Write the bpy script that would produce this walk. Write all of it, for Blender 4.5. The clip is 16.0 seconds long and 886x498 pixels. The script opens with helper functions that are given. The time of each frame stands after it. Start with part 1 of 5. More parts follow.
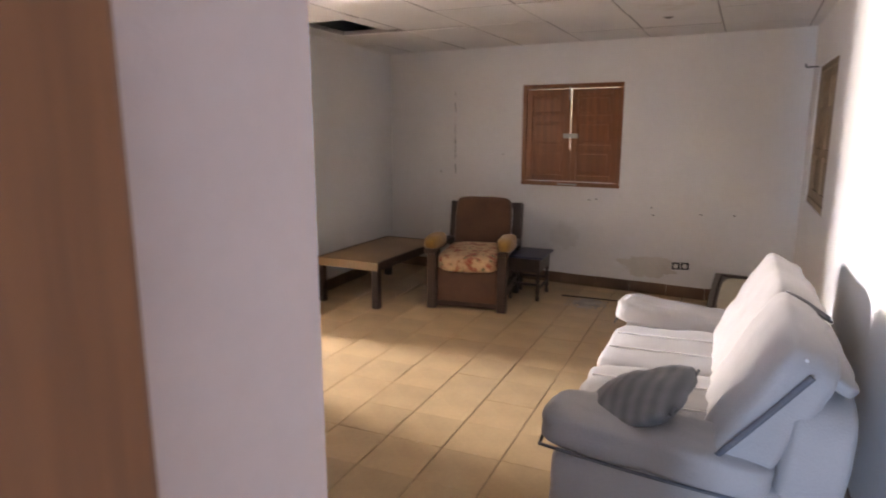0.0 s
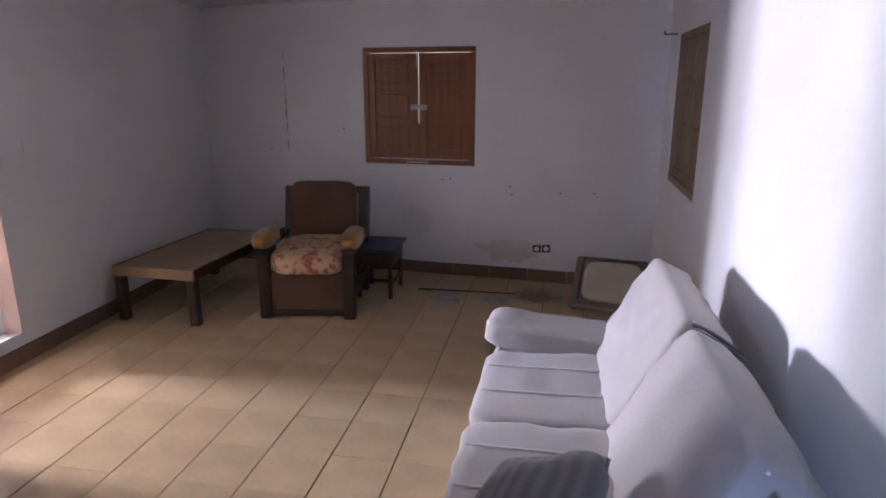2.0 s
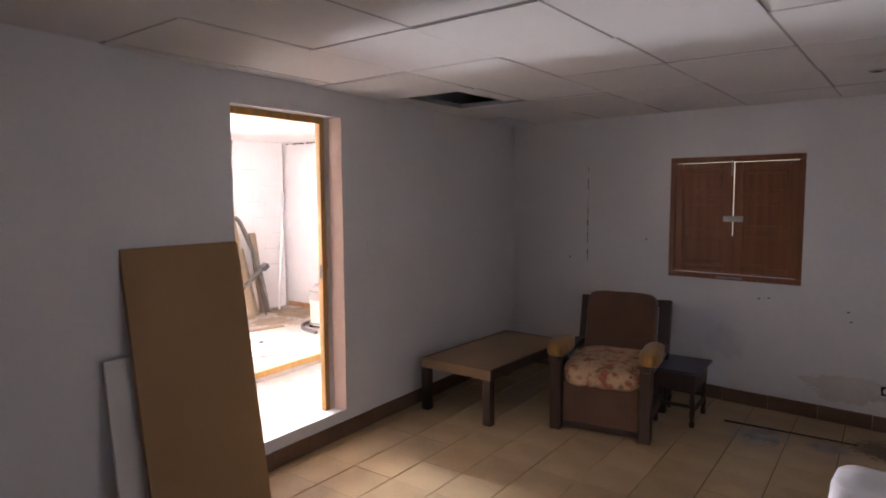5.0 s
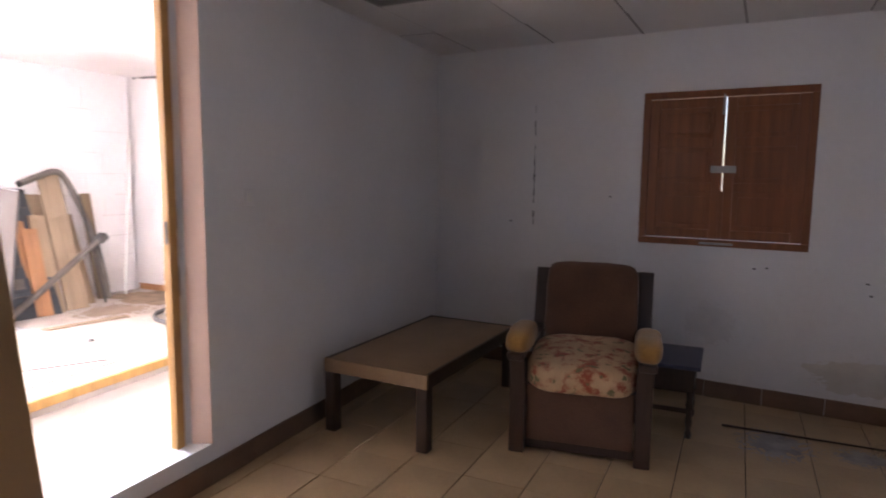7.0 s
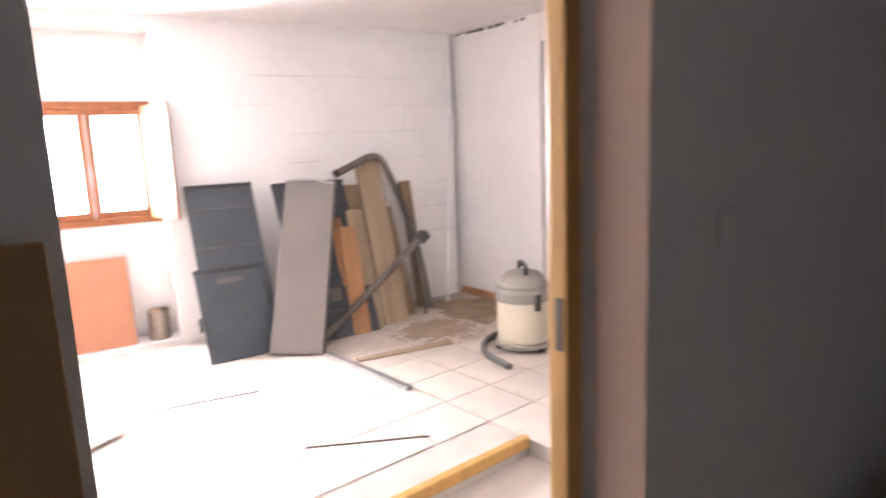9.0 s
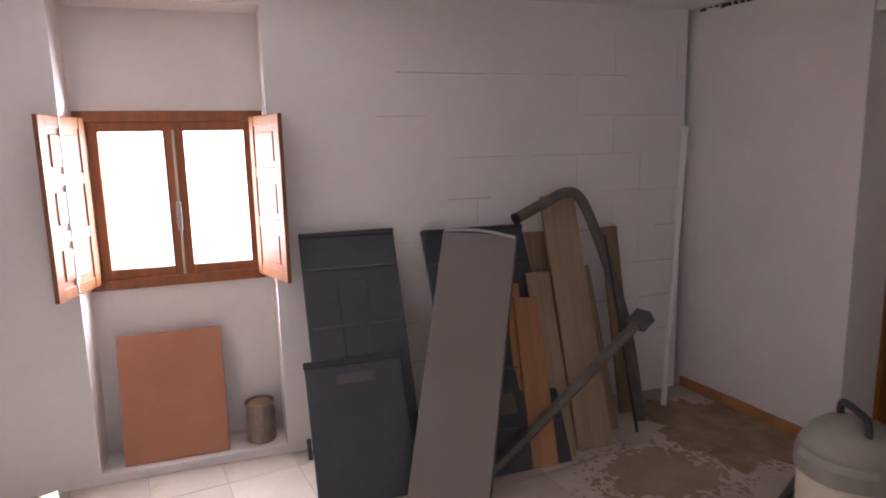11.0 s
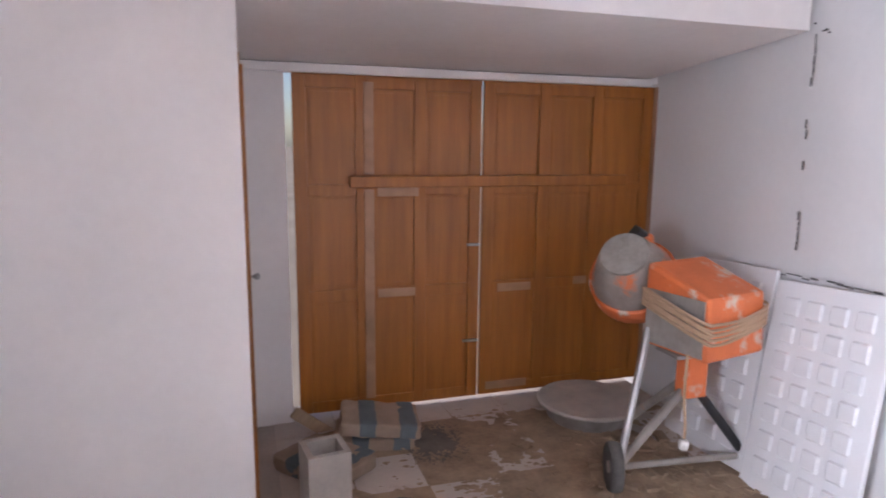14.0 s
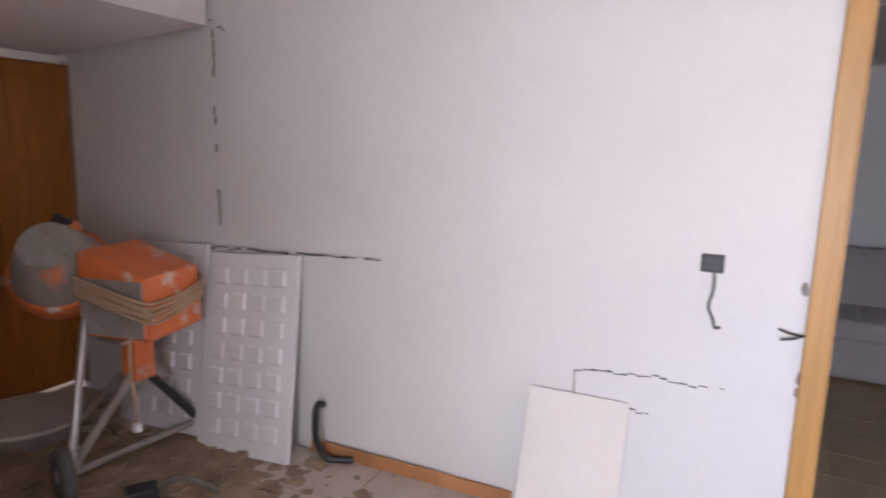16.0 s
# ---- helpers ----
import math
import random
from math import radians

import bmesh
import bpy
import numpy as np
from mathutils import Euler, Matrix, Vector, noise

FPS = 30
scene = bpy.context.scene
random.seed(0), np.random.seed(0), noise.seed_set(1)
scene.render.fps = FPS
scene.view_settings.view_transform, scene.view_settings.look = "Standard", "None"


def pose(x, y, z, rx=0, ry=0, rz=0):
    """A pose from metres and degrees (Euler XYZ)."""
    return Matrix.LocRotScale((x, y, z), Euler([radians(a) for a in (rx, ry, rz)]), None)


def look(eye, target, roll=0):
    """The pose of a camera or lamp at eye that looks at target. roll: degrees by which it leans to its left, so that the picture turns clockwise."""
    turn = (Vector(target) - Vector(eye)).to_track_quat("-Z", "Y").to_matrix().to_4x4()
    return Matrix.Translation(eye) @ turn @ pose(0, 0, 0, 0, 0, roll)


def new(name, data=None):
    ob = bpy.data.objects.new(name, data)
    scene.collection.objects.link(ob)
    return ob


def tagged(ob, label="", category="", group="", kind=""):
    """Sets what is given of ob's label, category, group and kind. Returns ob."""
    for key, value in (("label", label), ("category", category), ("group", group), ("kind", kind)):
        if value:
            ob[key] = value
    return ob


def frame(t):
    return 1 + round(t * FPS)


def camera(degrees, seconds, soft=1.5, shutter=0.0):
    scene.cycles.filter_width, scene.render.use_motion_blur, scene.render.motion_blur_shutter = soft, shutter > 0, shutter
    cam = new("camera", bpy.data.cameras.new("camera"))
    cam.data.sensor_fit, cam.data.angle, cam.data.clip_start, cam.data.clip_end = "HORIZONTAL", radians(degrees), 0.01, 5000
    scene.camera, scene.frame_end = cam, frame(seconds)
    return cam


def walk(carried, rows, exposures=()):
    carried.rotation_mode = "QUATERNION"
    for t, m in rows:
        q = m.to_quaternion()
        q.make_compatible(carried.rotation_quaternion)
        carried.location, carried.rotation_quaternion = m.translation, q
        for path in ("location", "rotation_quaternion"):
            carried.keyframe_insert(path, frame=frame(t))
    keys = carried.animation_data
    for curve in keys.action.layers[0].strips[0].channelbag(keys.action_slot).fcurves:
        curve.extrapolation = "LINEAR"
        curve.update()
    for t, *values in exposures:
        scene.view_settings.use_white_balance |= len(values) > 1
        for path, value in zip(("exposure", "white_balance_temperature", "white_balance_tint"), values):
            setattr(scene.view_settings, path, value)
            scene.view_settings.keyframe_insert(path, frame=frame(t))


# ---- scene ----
cam = camera(70.7, 16.0, soft=1.8, shutter=0.3)

# seconds, eye, target, roll
PATH = [
    (0, (1.104, 0.218, 1.586), (0.155, 1.936, 1.202), -0.0),
    (0.5, (0.984, 0.421, 1.634), (0.299, 2.236, 1.148), 0.7),
    (1, (0.921, 0.613, 1.656), (0.362, 2.462, 1.137), 0.6),
    (1.5, (0.898, 0.814, 1.677), (0.386, 2.676, 1.157), 0.3),
    (2, (0.84, 0.99, 1.7), (0.333, 2.855, 1.187), 0.0),
    (2.5, (0.816, 1.01, 1.777), (0.286, 2.873, 1.281), -0.1),
    (3, (0.809, 0.967, 1.863), (0.067, 2.776, 1.441), -0.4),
    (3.5, (0.815, 0.933, 1.899), (-0.242, 2.603, 1.588), -0.4),
    (4, (0.863, 0.915, 1.855), (-0.396, 2.455, 1.649), -0.4),
    (4.2, (0.844, 0.91, 1.848), (-0.464, 2.412, 1.668), -0.4),
    (6.5, (0.056, 1.65, 1.426), (-1.224, 3.177, 1.245), 0.0),
    (7, (-0.338, 1.956, 1.445), (-1.34, 3.67, 1.209), 0.6),
    (7.5, (-0.76, 2.19, 1.479), (-1.548, 4.006, 1.194), 0.6),
    (8, (-1.201, 2.526, 1.488), (-2.012, 4.33, 1.19), -0.6),
    (8.5, (-1.588, 2.823, 1.479), (-2.878, 4.321, 1.177), -3.2),
    (9, (-1.933, 2.918, 1.516), (-3.593, 3.983, 1.182), -2.3),
    (9.2, (-2.116, 2.988, 1.517), (-3.864, 3.878, 1.122), -1.3),
    (10, (-2.72, 3.27, 1.6), (-4.53, 4.03, 1.235), -1.2),
    (11.3, (-3.632, 3.393, 1.695), (-5.49, 4.06, 1.371), -1.3),
    (11.5, (-3.748, 3.416, 1.697), (-5.574, 4.171, 1.392), -1.1),
    (12, (-3.986, 3.468, 1.667), (-5.667, 4.524, 1.418), -0.7),
    (12.5, (-4.257, 3.634, 1.677), (-5.607, 5.085, 1.412), -0.1),
    (13, (-4.603, 3.725, 1.747), (-5.349, 5.554, 1.436), 0.0),
    (13.5, (-4.88, 3.755, 1.728), (-5.023, 5.724, 1.403), 0.3),
    (14, (-5.061, 3.864, 1.705), (-4.711, 5.805, 1.377), 0.6),
    (14.5, (-5.138, 3.901, 1.718), (-4.457, 5.751, 1.381), 0.4),
    (15, (-5.167, 3.837, 1.697), (-4.141, 5.521, 1.362), 0.5),
    (15.5, (-5.088, 3.771, 1.678), (-3.705, 5.179, 1.351), 1.0),
    (16, (-5.033, 3.724, 1.683), (-3.363, 4.774, 1.352), 1.6),
]

EXPOSURES = [(0, 2.3, 8400, 24), (1, 1.9, 7300, 26), (2, 1.6, 6500, 30), (3, 1.6, 6500, 30), (4.2, 1.45, 7200, 26), (6.3, 1.25, 6900, 26), (7.4, 1.45, 6800, 26), (8.2, 1.4, 7400, 28), (9.2, 0.15, 6900, 20), (11.3, -1.65, 7000, 26), (12.4, -1.3, 8100, 30), (13, -0.2, 6900, 24), (14, -0.1, 6200, 22), (14.5, -0.4, 6000, 20), (15.2, -0.8, 6000, 22), (16, -1.2, 6900, 26)]
walk(cam, [(t, look(eye, target, roll)) for t, eye, target, roll in PATH], EXPOSURES)

# ---- light ----
world = bpy.data.worlds.new("sky")
scene.world = world
world.use_nodes = True
wn = world.node_tree.nodes
sky = wn.new("ShaderNodeTexSky")
sky.sky_type, sky.sun_disc = "NISHITA", False
sky.sun_elevation, sky.sun_rotation = radians(48), radians(250)
world.node_tree.links.new(sky.outputs[0], wn["Background"].inputs[0])
wn["Background"].inputs[1].default_value = 0.12

sun_data = bpy.data.lights.new("sun", "SUN")
sun_data.energy, sun_data.angle, sun_data.color = 3.0, radians(0.5), (1.0, 0.95, 0.88)
sun = new("sun", sun_data)
sun.matrix_world = look((-20, 6, 24), (0, 0, 0))


def window_light(name, m, w, h, watts, colour):
    d = bpy.data.lights.new(name, "AREA")
    d.shape, d.size, d.size_y, d.energy, d.color = "RECTANGLE", w, h, watts, colour
    ob = new(name, d)
    ob.matrix_world = m
    return ob

# ---- materials ----
def material(name, colour, rough=0.6, vary=0.12, scale=4.0, bump=0.1, fine=60.0, metal=0.0, stain=None, stain_at=0.62, stain_scale=1.3, island=0.0, stretch=(1, 1, 1), sheen=0.0):
    m = bpy.data.materials.new(name)
    m.use_nodes = True
    nt = m.node_tree
    n, link = nt.nodes, nt.links.new
    b = n["Principled BSDF"]
    b.inputs["Roughness"].default_value, b.inputs["Metallic"].default_value = rough, metal
    b.inputs["Sheen Weight"].default_value = sheen
    tc, mp = n.new("ShaderNodeTexCoord"), n.new("ShaderNodeMapping")
    link(tc.outputs["Object"], mp.inputs[0])
    mp.inputs["Scale"].default_value = stretch
    big, small = n.new("ShaderNodeTexNoise"), n.new("ShaderNodeTexNoise")
    for t, s, d in ((big, scale, 5.0), (small, fine, 4.0)):
        t.inputs["Scale"].default_value, t.inputs["Detail"].default_value = s, d
        link(mp.outputs[0], t.inputs["Vector"])
    mix = n.new("ShaderNodeMix")
    mix.data_type = "RGBA"
    lo = [c * (1 - vary) for c in colour]
    hi = [min(1, c * (1 + vary)) for c in colour]
    mix.inputs["A"].default_value, mix.inputs["B"].default_value = (*lo, 1), (*hi, 1)
    add = n.new("ShaderNodeMath")
    add.operation = "MULTIPLY_ADD"
    add.inputs[1].default_value = 0.35
    link(small.outputs["Fac"], add.inputs[0])
    link(big.outputs["Fac"], add.inputs[2])
    ramp = n.new("ShaderNodeMapRange")
    ramp.inputs["From Min"].default_value, ramp.inputs["From Max"].default_value = 0.42, 0.95
    link(add.outputs[0], ramp.inputs["Value"])
    link(ramp.outputs[0], mix.inputs["Factor"])
    out = mix.outputs["Result"]
    if stain:
        t = n.new("ShaderNodeTexNoise")
        t.inputs["Scale"].default_value, t.inputs["Detail"].default_value = stain_scale, 7.0
        t.inputs["Roughness"].default_value = 0.62
        link(tc.outputs["Object"], t.inputs["Vector"])
        r = n.new("ShaderNodeMapRange")
        r.inputs["From Min"].default_value, r.inputs["From Max"].default_value = stain_at, stain_at + 0.12
        link(t.outputs["Fac"], r.inputs["Value"])
        m2 = n.new("ShaderNodeMix")
        m2.data_type = "RGBA"
        link(out, m2.inputs["A"])
        m2.inputs["B"].default_value = (*stain, 1)
        link(r.outputs[0], m2.inputs["Factor"])
        out = m2.outputs["Result"]
    if island:
        oi, hsv, mr = n.new("ShaderNodeObjectInfo"), n.new("ShaderNodeHueSaturation"), n.new("ShaderNodeMapRange")
        mr.inputs["To Min"].default_value, mr.inputs["To Max"].default_value = 1 - island, 1 + island
        link(oi.outputs["Random"], mr.inputs["Value"])
        link(mr.outputs[0], hsv.inputs["Value"])
        link(out, hsv.inputs["Color"])
        out = hsv.outputs["Color"]
    link(out, b.inputs["Base Color"])
    if bump:
        bp = n.new("ShaderNodeBump")
        bp.inputs["Strength"].default_value, bp.inputs["Distance"].default_value = bump, 0.01
        link(add.outputs[0], bp.inputs["Height"])
        link(bp.outputs[0], b.inputs["Normal"])
    return m


def glass_material(name, colour=(0.9, 0.95, 0.95), rough=0.05):
    m = bpy.data.materials.new(name)
    m.use_nodes = True
    b = m.node_tree.nodes["Principled BSDF"]
    b.inputs["Base Color"].default_value = (*colour, 1)
    b.inputs["Transmission Weight"].default_value, b.inputs["Roughness"].default_value, b.inputs["IOR"].default_value = 1, rough, 1.2
    return m


GRAIN_Z, GRAIN_Y, GRAIN_X = (14, 14, 0.8), (14, 0.8, 14), (0.8, 14, 14)
M_PLASTER = material("white_plaster", (0.74, 0.73, 0.72), 0.85, 0.05, 1.5, 0.25, 30, stain=(0.60, 0.57, 0.53), stain_at=0.66, stain_scale=1.1)
M_PLASTER2 = material("white_block_plaster", (0.78, 0.74, 0.72), 0.85, 0.06, 2.0, 0.3, 24, stain=(0.62, 0.57, 0.53), stain_at=0.68)
M_JAMB = material("cream_render", (0.74, 0.53, 0.43), 0.85, 0.06, 3, 0.3, 40)
M_CEIL = material("gypsum_tile", (0.72, 0.71, 0.70), 0.85, 0.06, 1.3, 0.12, 80, stain=(0.52, 0.47, 0.40), stain_at=0.68, stain_scale=0.9)
M_TEE = material("ceiling_tee", (0.30, 0.29, 0.28), 0.6, 0.1)
M_DARK = material("void_shade", (0.02, 0.015, 0.012), 0.9, 0.1)
M_TILE = material("ochre_floor_tile", (0.46, 0.32, 0.18), 0.36, 0.16, 3.5, 0.06, 40, stain=(0.46, 0.38, 0.29), stain_at=0.62, stain_scale=1.6, island=0.06)
M_GROUT = material("brown_grout", (0.07, 0.045, 0.028), 0.9, 0.2)
M_BASE = material("brown_skirting_tile", (0.17, 0.10, 0.06), 0.5, 0.2, 5, 0.1)
M_TILE2 = material("dusty_pale_tile", (0.52, 0.44, 0.38), 0.7, 0.12, 2.5, 0.12, 35, stain=(0.36, 0.25, 0.16), stain_at=0.58, stain_scale=0.9, island=0.05)
M_GROUT2 = material("grey_grout", (0.44, 0.38, 0.33), 0.9, 0.2)
M_SPILL = material("plaster_dust", (0.36, 0.34, 0.34), 0.8, 0.3, 9, 0.3, 60)
M_STAIN = material("damp_plaster", (0.63, 0.595, 0.54), 0.85, 0.12, 5, 0.2, 30)
M_STAIN2 = material("grey_damp_plaster", (0.685, 0.67, 0.655), 0.85, 0.10, 5, 0.2, 30)
M_DAMP = material("damp_tile", (0.17, 0.115, 0.075), 0.35, 0.3, 5, 0.05, 40)
M_JOINT = material("pale_mortar", (0.56, 0.51, 0.47), 0.9, 0.15)
M_SKIRT2 = material("terracotta_skirting", (0.42, 0.19, 0.08), 0.6, 0.2, 5, 0.1)
M_SHUTTER = material("reddish_brown_wood", (0.23, 0.08, 0.026), 0.45, 0.25, 2.0, 0.15, 9, stretch=GRAIN_Z)
M_WEATHER = material("weathered_wood", (0.26, 0.18, 0.11), 0.75, 0.35, 2.0, 0.4, 9, stretch=GRAIN_Z)
M_GATE = material("orange_varnished_wood", (0.33, 0.115, 0.014), 0.42, 0.22, 1.8, 0.12, 9, stretch=GRAIN_Z)
M_PATCH = material("bare_wood_patch", (0.38, 0.22, 0.13), 0.7, 0.25, 3, 0.2, 12)
M_FRAME = material("honey_pine_frame", (0.45, 0.24, 0.07), 0.45, 0.2, 2.0, 0.12, 9, stretch=GRAIN_Z)
M_WOODDK = material("dark_stained_wood", (0.045, 0.024, 0.016), 0.4, 0.3, 3, 0.12, 14, stretch=GRAIN_Z)
M_RUSH = material("pale_laminate_top", (0.27, 0.165, 0.08), 0.42, 0.2, 3.5, 0.12, 40, stain=(0.25, 0.16, 0.08), stain_at=0.6)
M_VELVET = material("brown_corduroy", (0.10, 0.045, 0.022), 0.95, 0.25, 6, 0.5, 90, sheen=0.3)
M_OCHRE = material("ochre_plush", (0.30, 0.155, 0.035), 0.95, 0.3, 9, 0.5, 90, sheen=0.3)
M_SOFA = material("cream_sofa_fabric", (0.41, 0.38, 0.36), 0.95, 0.09, 2.5, 0.5, 120, sheen=0.2, stain=(0.36, 0.31, 0.26), stain_at=0.66)
M_PIPING = material("white_piping", (0.72, 0.70, 0.68), 0.9, 0.08)
M_GREY = material("grey_cushion_fabric", (0.24, 0.24, 0.25), 0.95, 0.15, 4, 0.5, 120, sheen=0.2)
M_GREYDK = material("dark_grey_fabric_and_gap_shade", (0.13, 0.13, 0.14), 0.95, 0.15, 4, 0.4, 120)
M_CREAM = material("cream_vinyl", (0.55, 0.47, 0.35), 0.5, 0.1, 4, 0.1)
M_MDF = material("tan_hardboard", (0.34, 0.20, 0.085), 0.6, 0.08, 2, 0.08, 70)
M_WHITEBOARD = material("white_board", (0.76, 0.73, 0.68), 0.6, 0.06, 2, 0.08)
M_PLASTIC = material("white_plastic", (0.75, 0.74, 0.70), 0.4, 0.05)
M_BLACK = material("black_plastic", (0.025, 0.025, 0.027), 0.5, 0.2)
M_CHAR = material("charcoal_plastic", (0.045, 0.052, 0.06), 0.55, 0.25, 3, 0.1, 40, stain=(0.16, 0.16, 0.16), stain_at=0.62, stain_scale=2.5)
M_GREYPANEL = material("grey_brown_panel", (0.16, 0.135, 0.12), 0.6, 0.12, 2, 0.06)
M_PLANK = material("dusty_plank", (0.34, 0.245, 0.16), 0.8, 0.22, 2.0, 0.3, 9, stretch=GRAIN_Z)
M_ORANGEPLANK = material("orange_plank", (0.42, 0.20, 0.09), 0.6, 0.15, 2.0, 0.2, 9, stretch=GRAIN_Z)
M_REDBOARD = material("terracotta_board", (0.44, 0.19, 0.11), 0.7, 0.1, 3, 0.1)
M_STEEL = material("dull_steel", (0.42, 0.41, 0.40), 0.42, 0.2, 6, 0.1, metal=0.8)
M_RUST = material("grey_weathered_bar", (0.13, 0.11, 0.092), 0.7, 0.3, 8, 0.3)
M_TIN = material("rusty_tin", (0.26, 0.21, 0.18), 0.5, 0.3, 12, 0.2, metal=0.6)
M_ORANGE = material("orange_paint_chipped", (0.70, 0.17, 0.05), 0.5, 0.12, 6, 0.15, 50, stain=(0.62, 0.56, 0.48), stain_at=0.56, stain_scale=7)
M_DRUM = material("drum_paint_and_cement", (0.30, 0.26, 0.23), 0.85, 0.2, 7, 0.5, 30, stain=(0.62, 0.17, 0.06), stain_at=0.50, stain_scale=3.5)
M_CEMENT = material("cement_crust", (0.30, 0.27, 0.24), 0.9, 0.25, 7, 0.6, 30, stain=(0.48, 0.18, 0.08), stain_at=0.62, stain_scale=3)
M_ROPE = material("tan_cable", (0.45, 0.30, 0.19), 0.7, 0.15)
M_RUBBER = material("grey_rubber", (0.10, 0.095, 0.09), 0.8, 0.25, 8, 0.3)
M_CONCRETE = material("concrete_block", (0.46, 0.41, 0.36), 0.9, 0.15, 8, 0.5, 50)
M_BAG = material("paper_sack", (0.34, 0.25, 0.18), 0.85, 0.2, 5, 0.4, 30)
M_BAGBLUE = material("sack_blue_print", (0.12, 0.145, 0.16), 0.85, 0.2, 5, 0.3, 30)
M_DIRT = material("rubble_dust", (0.31, 0.22, 0.145), 0.95, 0.35, 8, 0.6, 50)
M_BROWNBLACK = material("black_dust_and_tub_inside", (0.15, 0.125, 0.105), 0.95, 0.3, 8, 0.5, 50)
M_VACBODY = material("dirty_cream_plastic", (0.58, 0.50, 0.38), 0.55, 0.12, 5, 0.1)
M_VACTOP = material("dusty_grey_plastic", (0.27, 0.24, 0.21), 0.6, 0.15, 5, 0.1)
M_WHITEDOOR = material("white_painted_door", (0.80, 0.80, 0.81), 0.45, 0.04, 3, 0.05)
M_GLASS = glass_material("window_glass")
# dark gloss with the reflection of the blue daylight mixed into its colour
M_BLUE = material("dark_gloss_with_blue_reflection", (0.05, 0.055, 0.10), 0.35, 0.1)
M_EXT = material("sunlit_render", (0.70, 0.66, 0.60), 0.9, 0.08, 1.2, 0.2)
M_GROUND = material("dry_ground", (0.34, 0.28, 0.21), 0.95, 0.2, 0.6, 0.3)


def floral_material():
    m = material("floral_cushion", (0.52, 0.34, 0.19), 0.95, 0.15, 8, 0.4, 90, sheen=0.1, stain=(0.30, 0.07, 0.03), stain_at=0.49, stain_scale=12)
    nt = m.node_tree
    n, link = nt.nodes, nt.links.new
    b = n["Principled BSDF"]
    src = b.inputs["Base Color"].links[0].from_socket
    t = n.new("ShaderNodeTexNoise")
    t.inputs["Scale"].default_value, t.inputs["Detail"].default_value = 22, 3
    tc = n.new("ShaderNodeTexCoord")
    link(tc.outputs["Object"], t.inputs["Vector"])
    r = n.new("ShaderNodeMapRange")
    r.inputs["From Min"].default_value, r.inputs["From Max"].default_value = 0.60, 0.66
    link(t.outputs["Fac"], r.inputs["Value"])
    mx = n.new("ShaderNodeMix")
    mx.data_type = "RGBA"
    link(src, mx.inputs["A"])
    mx.inputs["B"].default_value = (0.16, 0.14, 0.06, 1)
    link(r.outputs[0], mx.inputs["Factor"])
    link(mx.outputs["Result"], b.inputs["Base Color"])
    return m


M_FLORAL = floral_material()


# ---- mesh helpers ----
def done(name, bm, mat, smooth=False, m=None):
    if m is not None:
        bm.transform(m)
    bmesh.ops.recalc_face_normals(bm, faces=bm.faces)
    me = bpy.data.meshes.new(name)
    bm.to_mesh(me)
    bm.free()
    for mm in (mat if isinstance(mat, (list, tuple)) else [mat]):
        me.materials.append(mm)
    if smooth:
        for p in me.polygons:
            p.use_smooth = True
    return me


def part(name, bm, mat, parent, label="", smooth=False, m=None):
    ob = new(name, done(name, bm, mat, smooth))
    ob.parent = parent
    if m is not None:
        ob.matrix_basis = m
    if label:
        ob["label"] = label
    return ob


def thing(name, m, label, category, group="", kind=""):
    ob = new(name)
    ob.matrix_basis = m
    return tagged(ob, label, category, group, kind)


def struct(name, bm, mat, label, category, m=None, smooth=False):
    return tagged(new(name, done(name, bm, mat, smooth, m)), label, category, kind="structure")


def add_box(bm, x0, x1, y0, y1, z0, z1, bevel=0.0, m=None, mi=0, seg=2):
    r = bmesh.ops.create_cube(bm, size=1.0)
    vs = r["verts"]
    bmesh.ops.transform(bm, matrix=Matrix.LocRotScale(((x0 + x1) / 2, (y0 + y1) / 2, (z0 + z1) / 2), None, (x1 - x0, y1 - y0, z1 - z0)), verts=vs)
    faces = {f for v in vs for f in v.link_faces}
    if bevel:
        es = {e for v in vs for e in v.link_edges}
        g = bmesh.ops.bevel(bm, geom=list(es), offset=bevel, segments=seg, profile=0.5, affect="EDGES", clamp_overlap=True)
        faces = {f for v in g["verts"] for f in v.link_faces} | {f for f in faces if f.is_valid}
        vs = list({v for f in faces for v in f.verts})
    for f in faces:
        f.material_index = mi
    if m is not None:
        bmesh.ops.transform(bm, matrix=m, verts=vs)
    return vs


def boxed(x0, x1, y0, y1, z0, z1, bevel=0.0, m=None):
    bm = bmesh.new()
    add_box(bm, x0, x1, y0, y1, z0, z1, bevel, m)
    return bm


def add_rod(bm, p, q, r0, r1=None, seg=10):
    p, q = Vector(p), Vector(q)
    d = q - p
    m = Matrix.Translation((p + q) / 2) @ d.to_track_quat("Z", "Y").to_matrix().to_4x4()
    return bmesh.ops.create_cone(bm, cap_ends=True, segments=seg, radius1=r0, radius2=r0 if r1 is None else r1, depth=d.length, matrix=m)["verts"]


def rod(p, q, r0, r1=None, seg=10):
    bm = bmesh.new()
    add_rod(bm, p, q, r0, r1, seg)
    return bm


def lathe(profile, seg=24):
    """Profile of (radius, height), turned about z."""
    bm = bmesh.new()
    rings = [[bm.verts.new((r * math.cos(2 * math.pi * k / seg), r * math.sin(2 * math.pi * k / seg), z)) for k in range(seg)] for r, z in profile]
    for a, b in zip(rings, rings[1:]):
        for k in range(seg):
            bm.faces.new((a[k], a[(k + 1) % seg], b[(k + 1) % seg], b[k]))
    bm.faces.new(rings[0][::-1])
    bm.faces.new(rings[-1])
    return bm


